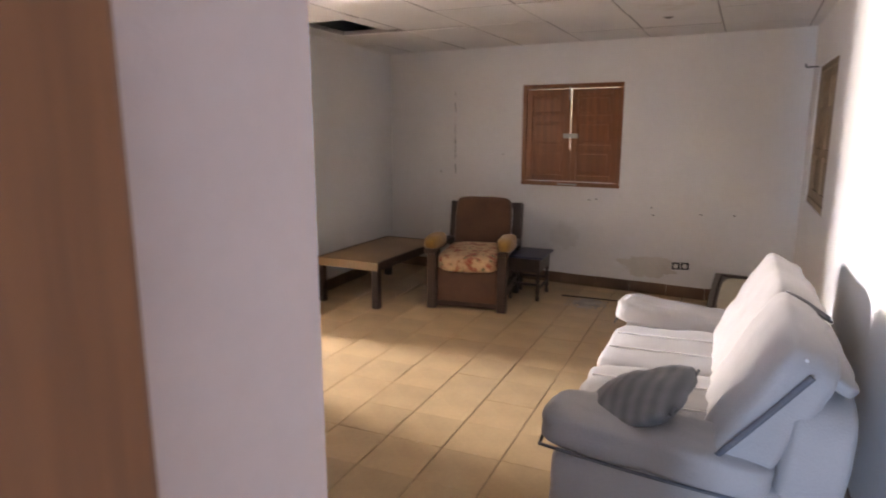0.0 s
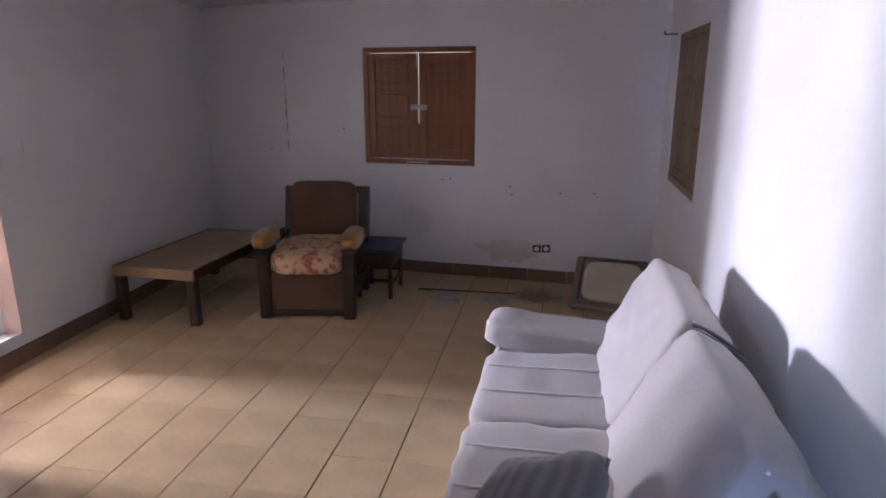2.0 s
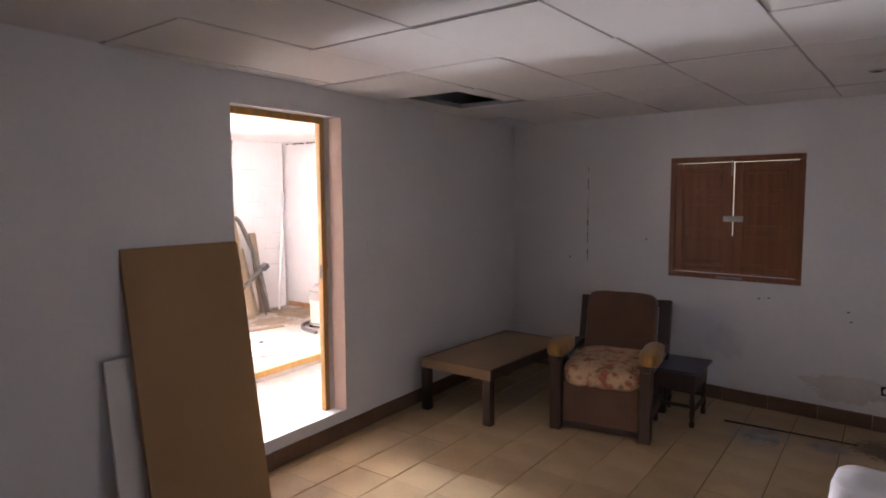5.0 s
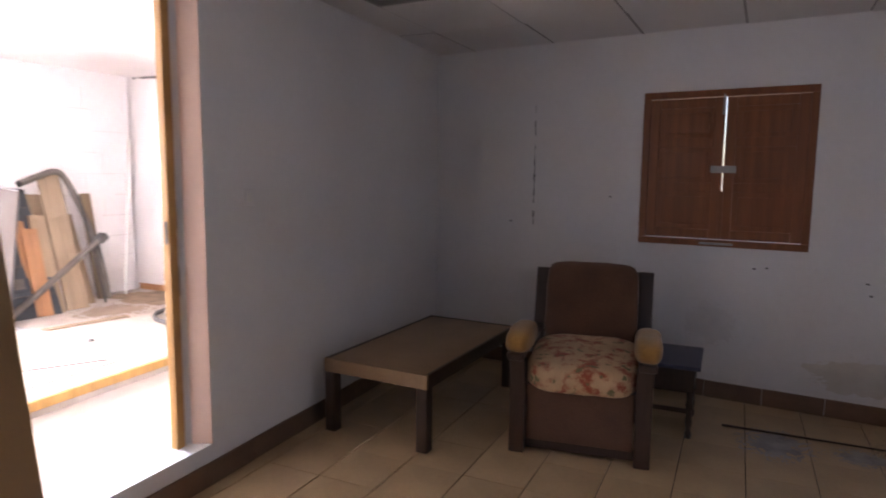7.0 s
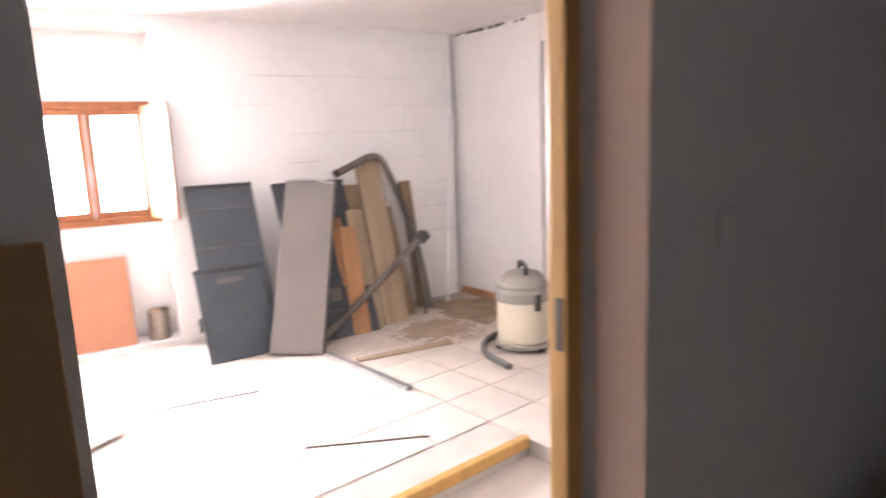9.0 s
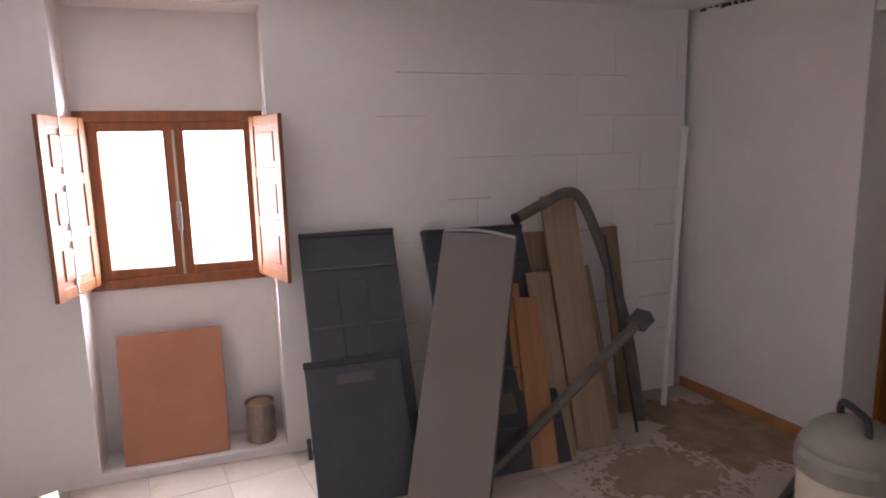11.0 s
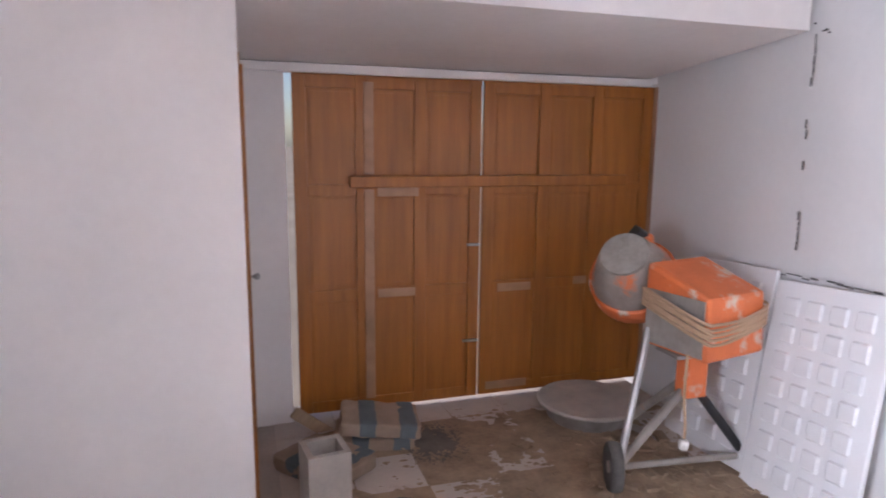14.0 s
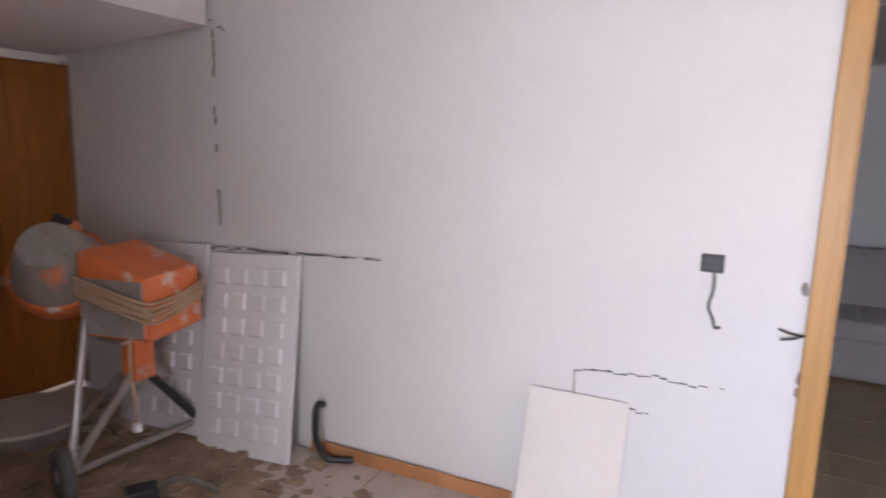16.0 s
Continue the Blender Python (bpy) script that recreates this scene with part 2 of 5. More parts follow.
def tube(points, r, seg=8, smooth_steps=6):
    """A round tube along a Catmull-Rom line through the points."""
    pts = [Vector(p) for p in points]
    line = []
    for i in range(len(pts) - 1):
        a, b, c, d = pts[max(i - 1, 0)], pts[i], pts[i + 1], pts[min(i + 2, len(pts) - 1)]
        for k in range(smooth_steps):
            t = k / smooth_steps
            line.append(0.5 * ((2 * b) + (c - a) * t + (2 * a - 5 * b + 4 * c - d) * t * t + (3 * b - a - 3 * c + d) * t ** 3))
    line.append(pts[-1])
    bm = bmesh.new()
    rings, side = [], Vector((0.3, 0.5, 0.8)).normalized()
    for i, p in enumerate(line):
        d = (line[min(i + 1, len(line) - 1)] - line[max(i - 1, 0)]).normalized()
        u = (side - d * side.dot(d)).normalized()
        side = u
        v = d.cross(u)
        rings.append([bm.verts.new(p + r * (math.cos(2 * math.pi * k / seg) * u + math.sin(2 * math.pi * k / seg) * v)) for k in range(seg)])
    for a, b in zip(rings, rings[1:]):
        for k in range(seg):
            bm.faces.new((a[k], a[(k + 1) % seg], b[(k + 1) % seg], b[k]))
    bm.faces.new(rings[0][::-1])
    bm.faces.new(rings[-1])
    return bm


def padded(sx, sy, sz, puff=0.25, n=10, wrinkle=0.006, seed=0, power=3.2):
    """A stuffed pad: a rounded block, fuller in the middle, with soft creases."""
    bm = bmesh.new()
    bmesh.ops.create_cube(bm, size=2.0)
    bmesh.ops.subdivide_edges(bm, edges=bm.edges, cuts=n, use_grid_fill=True)
    for v in bm.verts:
        x, y, z = v.co
        l = (abs(x) ** power + abs(y) ** power + abs(z) ** power) ** (1 / power)
        d = Vector((x, y, z)) / l
        f = 1 + puff * (1 - min(1, d.x * d.x)) * (1 - min(1, d.y * d.y)) * abs(d.z)
        co = Vector((d.x * sx / 2, d.y * sy / 2, d.z * sz / 2 * f))
        w = noise.noise(Vector((co.x * 9 + seed * 7.1, co.y * 9, co.z * 9))) + 0.5 * noise.noise(Vector((co.x * 23 + seed, co.y * 23, co.z * 23)))
        v.co = co + d * w * wrinkle
    return bm


def wall_mesh(a0, a1, b0, b1, z0, z1, holes=(), m=None):
    """A wall between the line a0-a1 and the line b0-b1, with holes (from, to, low, high), where from and to are metres along a."""
    a0, a1, b0, b1 = (Vector((*p, 0)) for p in (a0, a1, b0, b1))
    length = (a1 - a0).length
    ss = sorted({0.0, length, *(h[0] for h in holes), *(h[1] for h in holes)})
    zs = sorted({z0, z1, *(h[2] for h in holes), *(h[3] for h in holes)})
    full = lambda i, k: 0 <= i < len(ss) - 1 and 0 <= k < len(zs) - 1 and not any(h[0] - 1e-6 <= ss[i] and ss[i + 1] <= h[1] + 1e-6 and h[2] - 1e-6 <= zs[k] and zs[k + 1] <= h[3] + 1e-6 for h in holes)
    bm = bmesh.new()
    va = [[bm.verts.new(a0.lerp(a1, s / length) + Vector((0, 0, z))) for z in zs] for s in ss]
    vb = [[bm.verts.new(b0.lerp(b1, s / length) + Vector((0, 0, z))) for z in zs] for s in ss]
    for i in range(len(ss) - 1):
        for k in range(len(zs) - 1):
            if not full(i, k):
                continue
            bm.faces.new((va[i][k], va[i + 1][k], va[i + 1][k + 1], va[i][k + 1]))
            bm.faces.new((vb[i][k], vb[i][k + 1], vb[i + 1][k + 1], vb[i + 1][k]))
            for di, dk, p, q in ((-1, 0, (i, k), (i, k + 1)), (1, 0, (i + 1, k), (i + 1, k + 1)), (0, -1, (i, k), (i + 1, k)), (0, 1, (i, k + 1), (i + 1, k + 1))):
                if not full(i + di, k + dk):
                    bm.faces.new((va[p[0]][p[1]], va[q[0]][q[1]], vb[q[0]][q[1]], vb[p[0]][p[1]]))
    for v in [v for v in bm.verts if not v.link_faces]:
        bm.verts.remove(v)
    if m is not None:
        bm.transform(m)
    return bm


def prism(points, z0, z1, m=None):
    bm = bmesh.new()
    lo, hi = [bm.verts.new((x, y, z0)) for x, y in points], [bm.verts.new((x, y, z1)) for x, y in points]
    bm.faces.new(lo[::-1])
    bm.faces.new(hi)
    for i in range(len(points)):
        j = (i + 1) % len(points)
        bm.faces.new((lo[i], lo[j], hi[j], hi[i]))
    if m is not None:
        bm.transform(m)
    return bm

# ---- structure: sitting room ----
# the workshop next door stands a few degrees askew to the sitting room
ASKEW = 7.28
M2 = Matrix.Translation((0.2338, 0.8444, 0.24)) @ pose(0, 0, 0, 0, 0, ASKEW) @ Matrix.Scale(0.863, 4) @ Matrix.Translation((0, 0, -0.36))
F2 = 0.36


def left_x(y):
    return -2.66 - 0.112 * (y - 3.82)


def right_x(y):
    return 1.307 - 0.075 * (y - 4.89)


FAR_Y, NEAR_Y, HALL_Y, JAMB_X = 6.318, 0.64, 0.425, 0.744
CEIL = lambda y: 2.385 + 0.010 * (FAR_Y - y)
SILL, HEAD = 0.19, 2.235
DOOR_A, DOOR_B = 2.93, 3.82
EAST = -3.02  # workshop face of the dividing wall, in the workshop's own frame
back_x = lambda y: (M2 @ Vector((EAST, (y - 0.8444 + 0.38) / 0.863 / 0.992, 0))).x

grout = prism([(-3.4, -0.6), (2.2, -0.6), (2.2, 6.7), (-3.4, 6.7)], -0.25, -0.007)
floor_1 = struct("floor", grout, M_GROUT, "brown grout bed under ochre floor tiles", "floor")

east_end = M2 @ Vector((EAST, 8.2, 0))
WEST_IN, WEST_OUT = 3.75, 2.86
struct("wall_west", wall_mesh((left_x(0.2), 0.2), (left_x(DOOR_A), DOOR_A), (back_x(0.2) - 0.6, 0.2), (back_x(WEST_OUT), WEST_OUT), -0.2, 2.9), M_PLASTER, "white plastered wall beside the inner doorway", "wall")
struct("wall_west_north", wall_mesh((left_x(DOOR_B), DOOR_B), (left_x(8.1), 8.1), (back_x(WEST_IN), WEST_IN), (east_end.x, 8.1), -0.2, 2.9), M_PLASTER, "white plastered dividing wall between sitting room and workshop", "wall")
struct("wall_west_lintel", wall_mesh((left_x(DOOR_A), DOOR_A), (left_x(DOOR_B), DOOR_B), (back_x(WEST_OUT), WEST_OUT), (back_x(WEST_IN), WEST_IN), HEAD, 2.9), M_PLASTER, "white plastered wall above the inner doorway", "wall")
struct("door_sill", wall_mesh((left_x(DOOR_A), DOOR_A), (left_x(DOOR_B), DOOR_B), (back_x(WEST_OUT), WEST_OUT), (back_x(WEST_IN), WEST_IN), -0.2, SILL), M_PLASTER, "pale raised sill of the inner doorway", "sill")
RIM_X = back_x(WEST_IN) + 0.034
struct("door_reveal", wall_mesh((left_x(DOOR_B) + 0.002, DOOR_B - 0.004), (RIM_X, WEST_IN - 0.004 + 0.022), (left_x(DOOR_B) + 0.002, DOOR_B - 0.0005), (RIM_X, WEST_IN + 0.0215), SILL + 0.002, HEAD - 0.002), M_JAMB, "cream-rendered reveal of the inner doorway", "wall")
struct("wall_north", wall_mesh((left_x(FAR_Y) - 0.06, FAR_Y), (1.7, FAR_Y), (left_x(FAR_Y) - 0.06, FAR_Y + 0.3), (1.7, FAR_Y + 0.3), -0.2, 2.9, [(-1.338 - left_x(FAR_Y) + 0.06, -0.323 - left_x(FAR_Y) + 0.06, 1.0, 2.0)]), M_PLASTER, "white damp-stained plaster wall with a shuttered window", "wall")
E_LEN = math.hypot(right_x(FAR_Y) - right_x(-0.4), FAR_Y + 0.4)
ey = lambda y: (y + 0.4) / (FAR_Y + 0.4) * E_LEN
struct("wall_east", wall_mesh((right_x(-0.4), -0.4), (right_x(FAR_Y), FAR_Y), (right_x(-0.4) + 0.3, -0.4), (right_x(FAR_Y) + 0.3, FAR_Y), -0.2, 2.9, [(ey(4.89), ey(5.90), 1.012, 2.032)]), M_PLASTER, "white plaster wall with a weathered shuttered window", "wall")
struct("wall_south", wall_mesh((-2.9, NEAR_Y), (JAMB_X, NEAR_Y), (-2.9, HALL_Y), (JAMB_X, HALL_Y), -0.2, 2.9), M_JAMB, "thick cream-rendered wall end beside the entrance", "wall")
struct("wall_south_lintel", wall_mesh((JAMB_X, NEAR_Y), (right_x(NEAR_Y), NEAR_Y), (JAMB_X, HALL_Y), (right_x(HALL_Y), HALL_Y), 2.25, 2.9), M_JAMB, "cream-rendered wall above the entrance", "wall")

# hall behind the entrance, open to the daylight at its south end
struct("hall_wall_west", wall_mesh((0.30, -2.6), (0.30, HALL_Y), (0.1, -2.6), (0.1, HALL_Y), -0.2, 2.9), M_JAMB, "cream-rendered hall wall", "wall")
struct("hall_wall_east", wall_mesh((1.72, -2.6), (1.72, -0.4), (2.0, -2.6), (2.0, -0.4), -0.2, 2.9), M_PLASTER, "white plaster hall wall", "wall")
struct("hall_wall_south", wall_mesh((0.30, -2.6), (1.72, -2.6), (0.30, -2.8), (1.72, -2.8), -0.2, 2.9, [(0.10, 0.95, -0.01, 2.1)]), M_PLASTER, "white plaster hall wall with the open street door", "wall")
struct("hall_floor", prism([(-0.1, -2.8), (2.0, -2.8), (2.0, -0.6), (-0.1, -0.6)], -0.25, -0.004), M_TILE, "ochre tiled hall floor", "floor")
struct("hall_ceiling", prism([(-0.1, -2.8), (2.0, -2.8), (2.0, HALL_Y), (-0.1, HALL_Y)], 2.5, 2.7), M_PLASTER, "white plaster hall ceiling", "ceiling")


GX, GY = -3.103, 0.25


def sloped_ceiling():
    """Grid of square gypsum tiles on dark metal tees, one tile pushed out of place."""
    bm = bmesh.new()
    nx, ny, w, wy = 8, 9, 0.625, 0.69
    turn = pose(0, 0, 0, 0, 0, 3.0)
    for i in range(nx):
        for k in range(ny):
            x0, y0 = GX + i * w, GY + k * wy
            if k == 6 and i == 1:
                continue
            dip = 0.004 * math.sin(i * 5.1 + k * 3.7)
            g = 0.006
            z = lambda y: CEIL(y) + dip
            c = [(x0 + g, y0 + g), (x0 + w - g, y0 + g), (x0 + w - g, y0 + wy - g), (x0 + g, y0 + wy - g)]
            lo = [bm.verts.new((x, y, z(y))) for x, y in c]
            hi = [bm.verts.new((x, y, z(y) + 0.012)) for x, y in c]
            bm.faces.new(lo[::-1])
            bm.faces.new(hi)
            for a in range(4):
                bm.faces.new((lo[a], lo[(a + 1) % 4], hi[(a + 1) % 4], hi[a]))
    x0, y0 = GX + 1.68 * w, GY + 6 * wy
    add_box(bm, x0, x0 + w, y0 + 0.02, y0 + wy - 0.02, CEIL(y0) + 0.012, CEIL(y0) + 0.024)
    for f in bm.faces:
        f.material_index = 0
    def tee(x0, x1, y0, y1):
        n = len(bm.faces)
        lo = [bm.verts.new((x, y, CEIL(y) + 0.003)) for x, y in ((x0, y0), (x1, y0), (x1, y1), (x0, y1))]
        hi = [bm.verts.new((v.co.x, v.co.y, v.co.z + 0.03)) for v in lo]
        fs = [bm.faces.new(lo[::-1]), bm.faces.new(hi)] + [bm.faces.new((lo[a], lo[(a + 1) % 4], hi[(a + 1) % 4], hi[a])) for a in range(4)]
        for f in fs:
            f.material_index = 1
    for i in range(nx + 1):
        tee(GX + i * w - 0.009, GX + i * w + 0.009, GY, GY + ny * wy)
    for k in range(ny + 1):
        tee(GX, GX + nx * w, GY + k * wy - 0.009, GY + k * wy + 0.009)
    bm.transform(Matrix.Translation((-0.6, 3.7, 0)) @ turn @ Matrix.Translation((0.6, -3.7, 0)))
    return bm


struct("ceiling", sloped_ceiling(), [M_CEIL, M_TEE], "white suspended gypsum tile ceiling with a gap where a tile is missing", "ceiling")
# slab coloured near black for the shade seen through the missing tile
struct("ceiling_slab", prism([(-3.3, 0.2), (1.9, 0.2), (1.9, 6.7), (-3.3, 6.7)], 2.82, 2.95), M_DARK, "near-black slab painting the shade of the void above the suspended ceiling", "ceiling")

# ---- structure: workshop ----
west_x = lambda y: -6.77 + 0.147 * (y - 6.776)
PIER_Y, PIER_X = 6.71, -5.655
CEIL2 = 2.84
NOSE_X, LAND_Y = -4.2, 4.9
struct("workshop_floor", prism([(NOSE_X, 2.0), (NOSE_X, LAND_Y), (EAST, LAND_Y), (EAST, 8.2), (-6.6, 8.2), (west_x(6.7) - 0.1, 6.7), (west_x(2.0) - 0.4, 2.0)], 0.0, F2 - 0.004, M2), M_GROUT2, "dusty screed under pale floor tiles", "floor")
struct("landing_floor", prism([(NOSE_X, 2.0), (EAST - 0.02, 2.0), (EAST, LAND_Y), (NOSE_X, LAND_Y)], 0.0, F2 - 0.10, M2), M_TILE2, "pale dusty landing one step below the workshop floor", "floor")
struct("step_nosing", boxed(NOSE_X - 0.03, NOSE_X + 0.018, 2.0, LAND_Y, F2 - 0.055, F2 + 0.006, 0.006, M2), M_FRAME, "honey-coloured wooden nosing along the step", "step")
W_LEN = math.hypot(4.73, 4.73 * 0.147)
wl = lambda y: (y - 2.0) / 4.73 * W_LEN
off = Vector((0.9893, -0.1454, 0))
wa = lambda y, d=0.0: (west_x(y) + off.x * d, y + off.y * d)
NICHE_A, NICHE_B = 3.23, 4.15
struct("workshop_wall_west", wall_mesh(wa(2.0), wa(6.73), wa(2.0, -0.25), wa(6.73, -0.25), F2 - 0.3, 3.0, [(wl(NICHE_A), wl(NICHE_B), F2 + 0.05, 2.75)], M2), M_PLASTER2, "whitewashed block wall with a window niche", "wall")
struct("workshop_niche_wall", wall_mesh(wa(2.0, -0.25), wa(6.73, -0.25), wa(2.0, -0.45), wa(6.73, -0.45), F2 - 0.3, 3.0, [(wl(NICHE_A), wl(NICHE_B), 1.32, 2.245)], M2), M_PLASTER2, "whitewashed wall at the back of the window niche", "wall")
struct("workshop_wall_south", wall_mesh((-8.2, 2.0), (EAST, 2.0), (-8.2, 1.8), (EAST, 1.8), F2 - 0.4, 3.0, (), M2), M_PLASTER2, "whitewashed end wall of the workshop", "wall")
struct("workshop_pier", prism([(west_x(PIER_Y) - 0.3, PIER_Y + 0.09), (PIER_X, PIER_Y), (PIER_X, PIER_Y + 0.12), (west_x(PIER_Y) - 0.3, PIER_Y + 0.21)], F2 - 0.2, 3.0, M2), M_PLASTER2, "smooth white plaster pier", "wall")
struct("recess_wall_west", wall_mesh((PIER_X, PIER_Y + 0.12), (PIER_X, 8.3), (PIER_X - 0.2, PIER_Y + 0.12), (PIER_X - 0.2, 8.3), F2 - 0.2, 3.0, [(0.20, 0.98, F2, 2.44)], M2), M_PLASTER2, "white side wall of the gate recess with a wooden door", "wall")
struct("gate_wall", wall_mesh((PIER_X, 7.98), (EAST, 7.98), (PIER_X, 8.25), (EAST, 8.25), F2 - 0.2, 3.0, [(0.235, 2.71, F2 - 0.05, 2.48)], M2), M_PLASTER2, "white plaster surround of the wooden gate", "wall")
struct("workshop_ceiling", prism([(-8.5, 1.8), (EAST, 1.8), (EAST, 6.75), (-8.5, 6.75)], CEIL2, CEIL2 + 0.15, M2), M_PLASTER2, "white plastered workshop ceiling", "ceiling")


def soffit():
    bm = bmesh.new()
    pts = [(6.72, 2.62), (7.98, 2.51), (7.98, 2.95), (6.72, 2.95)]
    a = [bm.verts.new((PIER_X + 0.002, y, z)) for y, z in pts]
    b = [bm.verts.new((EAST - 0.002, y, z)) for y, z in pts]
    bm.faces.new(a)
    bm.faces.new(b[::-1])
    for i in range(4):
        bm.faces.new((a[i], a[(i + 1) % 4], b[(i + 1) % 4], b[i]))
    bm.transform(M2)
    return bm


struct("recess_soffit", soffit(), M_PLASTER2, "white lowered soffit over the gate recess", "ceiling")

# outside: ground to the horizon and sunlit yard walls beyond window and gate
ground = prism([(-400, -400), (400, -400), (400, 400), (-400, 400)], -0.6, -0.3)
struct("ground", ground, M_GROUND, "dry pale earth around the house", "ground")

# ---- light through the openings ----
def at2(x, y, z, rx=0, ry=0, rz=0):
    return M2 @ pose(x, y, z, rx, ry, rz)


wc = wa(3.69, -0.46)
p, q = M2 @ Vector((*wc, 1.78)), M2 @ Vector((*wa(3.69, 1.0), 1.72))
window_light("window_daylight", look(p, q) @ pose(0, 0, 0, -8), 0.76, 0.78, 430, (0.82, 0.91, 1.0))
window_light("street_door_daylight", look((0.62, -2.72, 1.3), (0.85, 3, 1.0)), 0.26, 0.8, 36, (0.30, 0.55, 1.0))
# added lamp beyond the window, strengthens the daylight patch on the sitting-room floor
patch_fill = window_light("floor_patch_fill", look((-10.0, 2.75, 2.15), (-0.8, 3.7, 0.0)), 1.3, 0.7, 40, (0.20, 0.46, 1.0))
patch_fill.data.spread = radians(70)

# ---- sitting room: built-in things ----
def skirting(name, a, b, mat, h=0.11, d=0.014, m=None, label="brown ceramic skirting tiles along the wall"):
    """A row of skirting tiles from a to b, standing proud to the left of that way."""
    a, b = Vector((*a, 0)), Vector((*b, 0))
    run = (b - a).length
    n = max(1, round(run / 0.33))
    turn = math.degrees(math.atan2(b.y - a.y, b.x - a.x))
    top = new(name)
    top.matrix_basis = Matrix.Translation(a) @ pose(0, 0, 0, 0, 0, turn)
    if m is not None:
        top.matrix_basis = m @ top.matrix_basis
    tagged(top, label, "skirting", kind="structure")
    me = done("tile", boxed(0.001, run / n - 0.002, 0, d, 0, h, 0.002), mat)
    for i in range(n):
        o = new("tile", me)
        o.parent = top
        o.location = (i * run / n, 0, 0.0015 * math.sin(i * 2.3))
    return top


skirting("baseboard_west_north", (left_x(FAR_Y), FAR_Y - 0.01), (left_x(DOOR_B - 0.05), DOOR_B - 0.05), M_BASE)
skirting("baseboard_west_south", (left_x(DOOR_B - 0.05), DOOR_B - 0.052), (left_x(NEAR_Y), NEAR_Y), M_BASE)
skirting("baseboard_north", (right_x(FAR_Y), FAR_Y), (left_x(FAR_Y) + 0.016, FAR_Y), M_BASE)
skirting("baseboard_east", (right_x(NEAR_Y), NEAR_Y), (right_x(FAR_Y), FAR_Y - 0.016), M_BASE)


def shutter_window(name, w, h, mat, mat_leaf, label, gap=0.012, open_left=0.0, open_right=0.0, m=None):
    """Wooden window frame with two solid shutters, three fielded panels in each. Local x along the wall, y out into the room."""
    win = thing(name, m, label, "window", kind="structure")
    t, d = 0.045, 0.06
    for nm, b in (("frame_head", (0, w, -d, 0.01, h - t, h)), ("frame_sill", (0, w, -d, 0.014, 0, t)), ("frame_jamb", (0, t, -d, 0.01, t, h - t)), ("frame_jamb", (w - t, w, -d, 0.01, t, h - t))):
        part(nm, boxed(*b, 0.004), mat, win)
    lw, lh = (w - 2 * t - gap) / 2, h - 2 * t - 0.008
    for side in (0, 1):
        bm = bmesh.new()
        s = 0.06
        add_box(bm, 0, s, -0.03, 0, 0, lh, 0.004)
        add_box(bm, lw - s, lw, -0.03, 0, 0, lh, 0.004)
        rails = [0, (lh - s) * 0.36, (lh - s) * 0.70, lh - s]
        for z in rails:
            add_box(bm, s, lw - s, -0.029, -0.001, z, z + s, 0.004)
        leaf = part("shutter", bm, mat_leaf, win)
        for a, b in zip(rails, rails[1:]):
            pb = bmesh.new()
            add_box(pb, s, lw - s, -0.024, -0.014, a + s, b, 0)
            add_box(pb, s + 0.03, lw - s - 0.03, -0.016, -0.005, a + s + 0.03, b - 0.03, 0.006)
            part("panel", pb, mat_leaf, leaf)
        if side == 0:
            leaf.matrix_basis = pose(t, 0, t + 0.004, 0, 0, open_left)
        else:
            leaf.matrix_basis = pose(w - t, 0, t + 0.004, 0, 0, -open_right) @ Matrix.Translation((-lw, 0, 0))
    return win


win = shutter_window("window_1", 1.015, 1.0, M_SHUTTER, M_SHUTTER, "closed reddish-brown wooden shutters with light in the slit", gap=0.009, m=pose(-0.323, FAR_Y + 0.012, 1.0, 0, 0, 180), open_left=0.6, open_right=0.9)
# added strip, blocks the light in the lower third of the slit
part("slit_cover", boxed(0.494, 0.521, 0.001, 0.010, 0.05, 0.36, 0.003), M_SHUTTER, win)
part("latch", boxed(0.43, 0.58, 0.0, 0.012, 0.475, 0.52, 0.003), M_STEEL, win, "pale metal latch plate")
part("bolt", rod((0.52, 0.012, 0.84), (0.52, 0.012, 0.97), 0.006), M_STEEL, win)
part("bottom_bolt", boxed(0.42, 0.62, 0.014, 0.022, 0.012, 0.026, 0.002), M_STEEL, win)

ang = math.degrees(math.atan2(right_x(5.90) - right_x(4.89), 1.01))
win2 = shutter_window("window_2", 1.01, 1.02, M_WEATHER, M_WEATHER, "weathered brown wooden shutters closed in the wall", gap=0.006, m=Matrix.Translation((right_x(4.89) + 0.02, 4.89, 1.012)) @ pose(0, 0, 0, 0, 0, 90 - ang))
hk = thing("wall_hook", pose(right_x(5.97), 5.97, 2.04, 0, 0, 90), "small black iron hook on the wall", "hook")
part("shank", tube([(0, 0.0, 0), (0, 0.05, 0), (0, 0.085, 0.0), (0, 0.09, 0.025)], 0.006), M_BLACK, hk)

# doorway frame between the rooms
frame_ob = thing("door_frame", Matrix.Translation((back_x(3.35), 3.35, SILL)) @ pose(0, 0, 0, 0, 0, ASKEW), "honey-coloured wooden frame of the open doorway", "door frame", kind="structure")
DH, JN, JS = HEAD - SILL, 0.385, -0.475
for jy in (JN - 0.045, JS):
    part("jamb", boxed(-0.012, 0.030, jy, jy + 0.045, 0, DH - 0.045, 0.004), M_FRAME, frame_ob)
part("head", boxed(-0.012, 0.030, JS, JN, DH - 0.044, DH - 0.001, 0.004), M_FRAME, frame_ob)
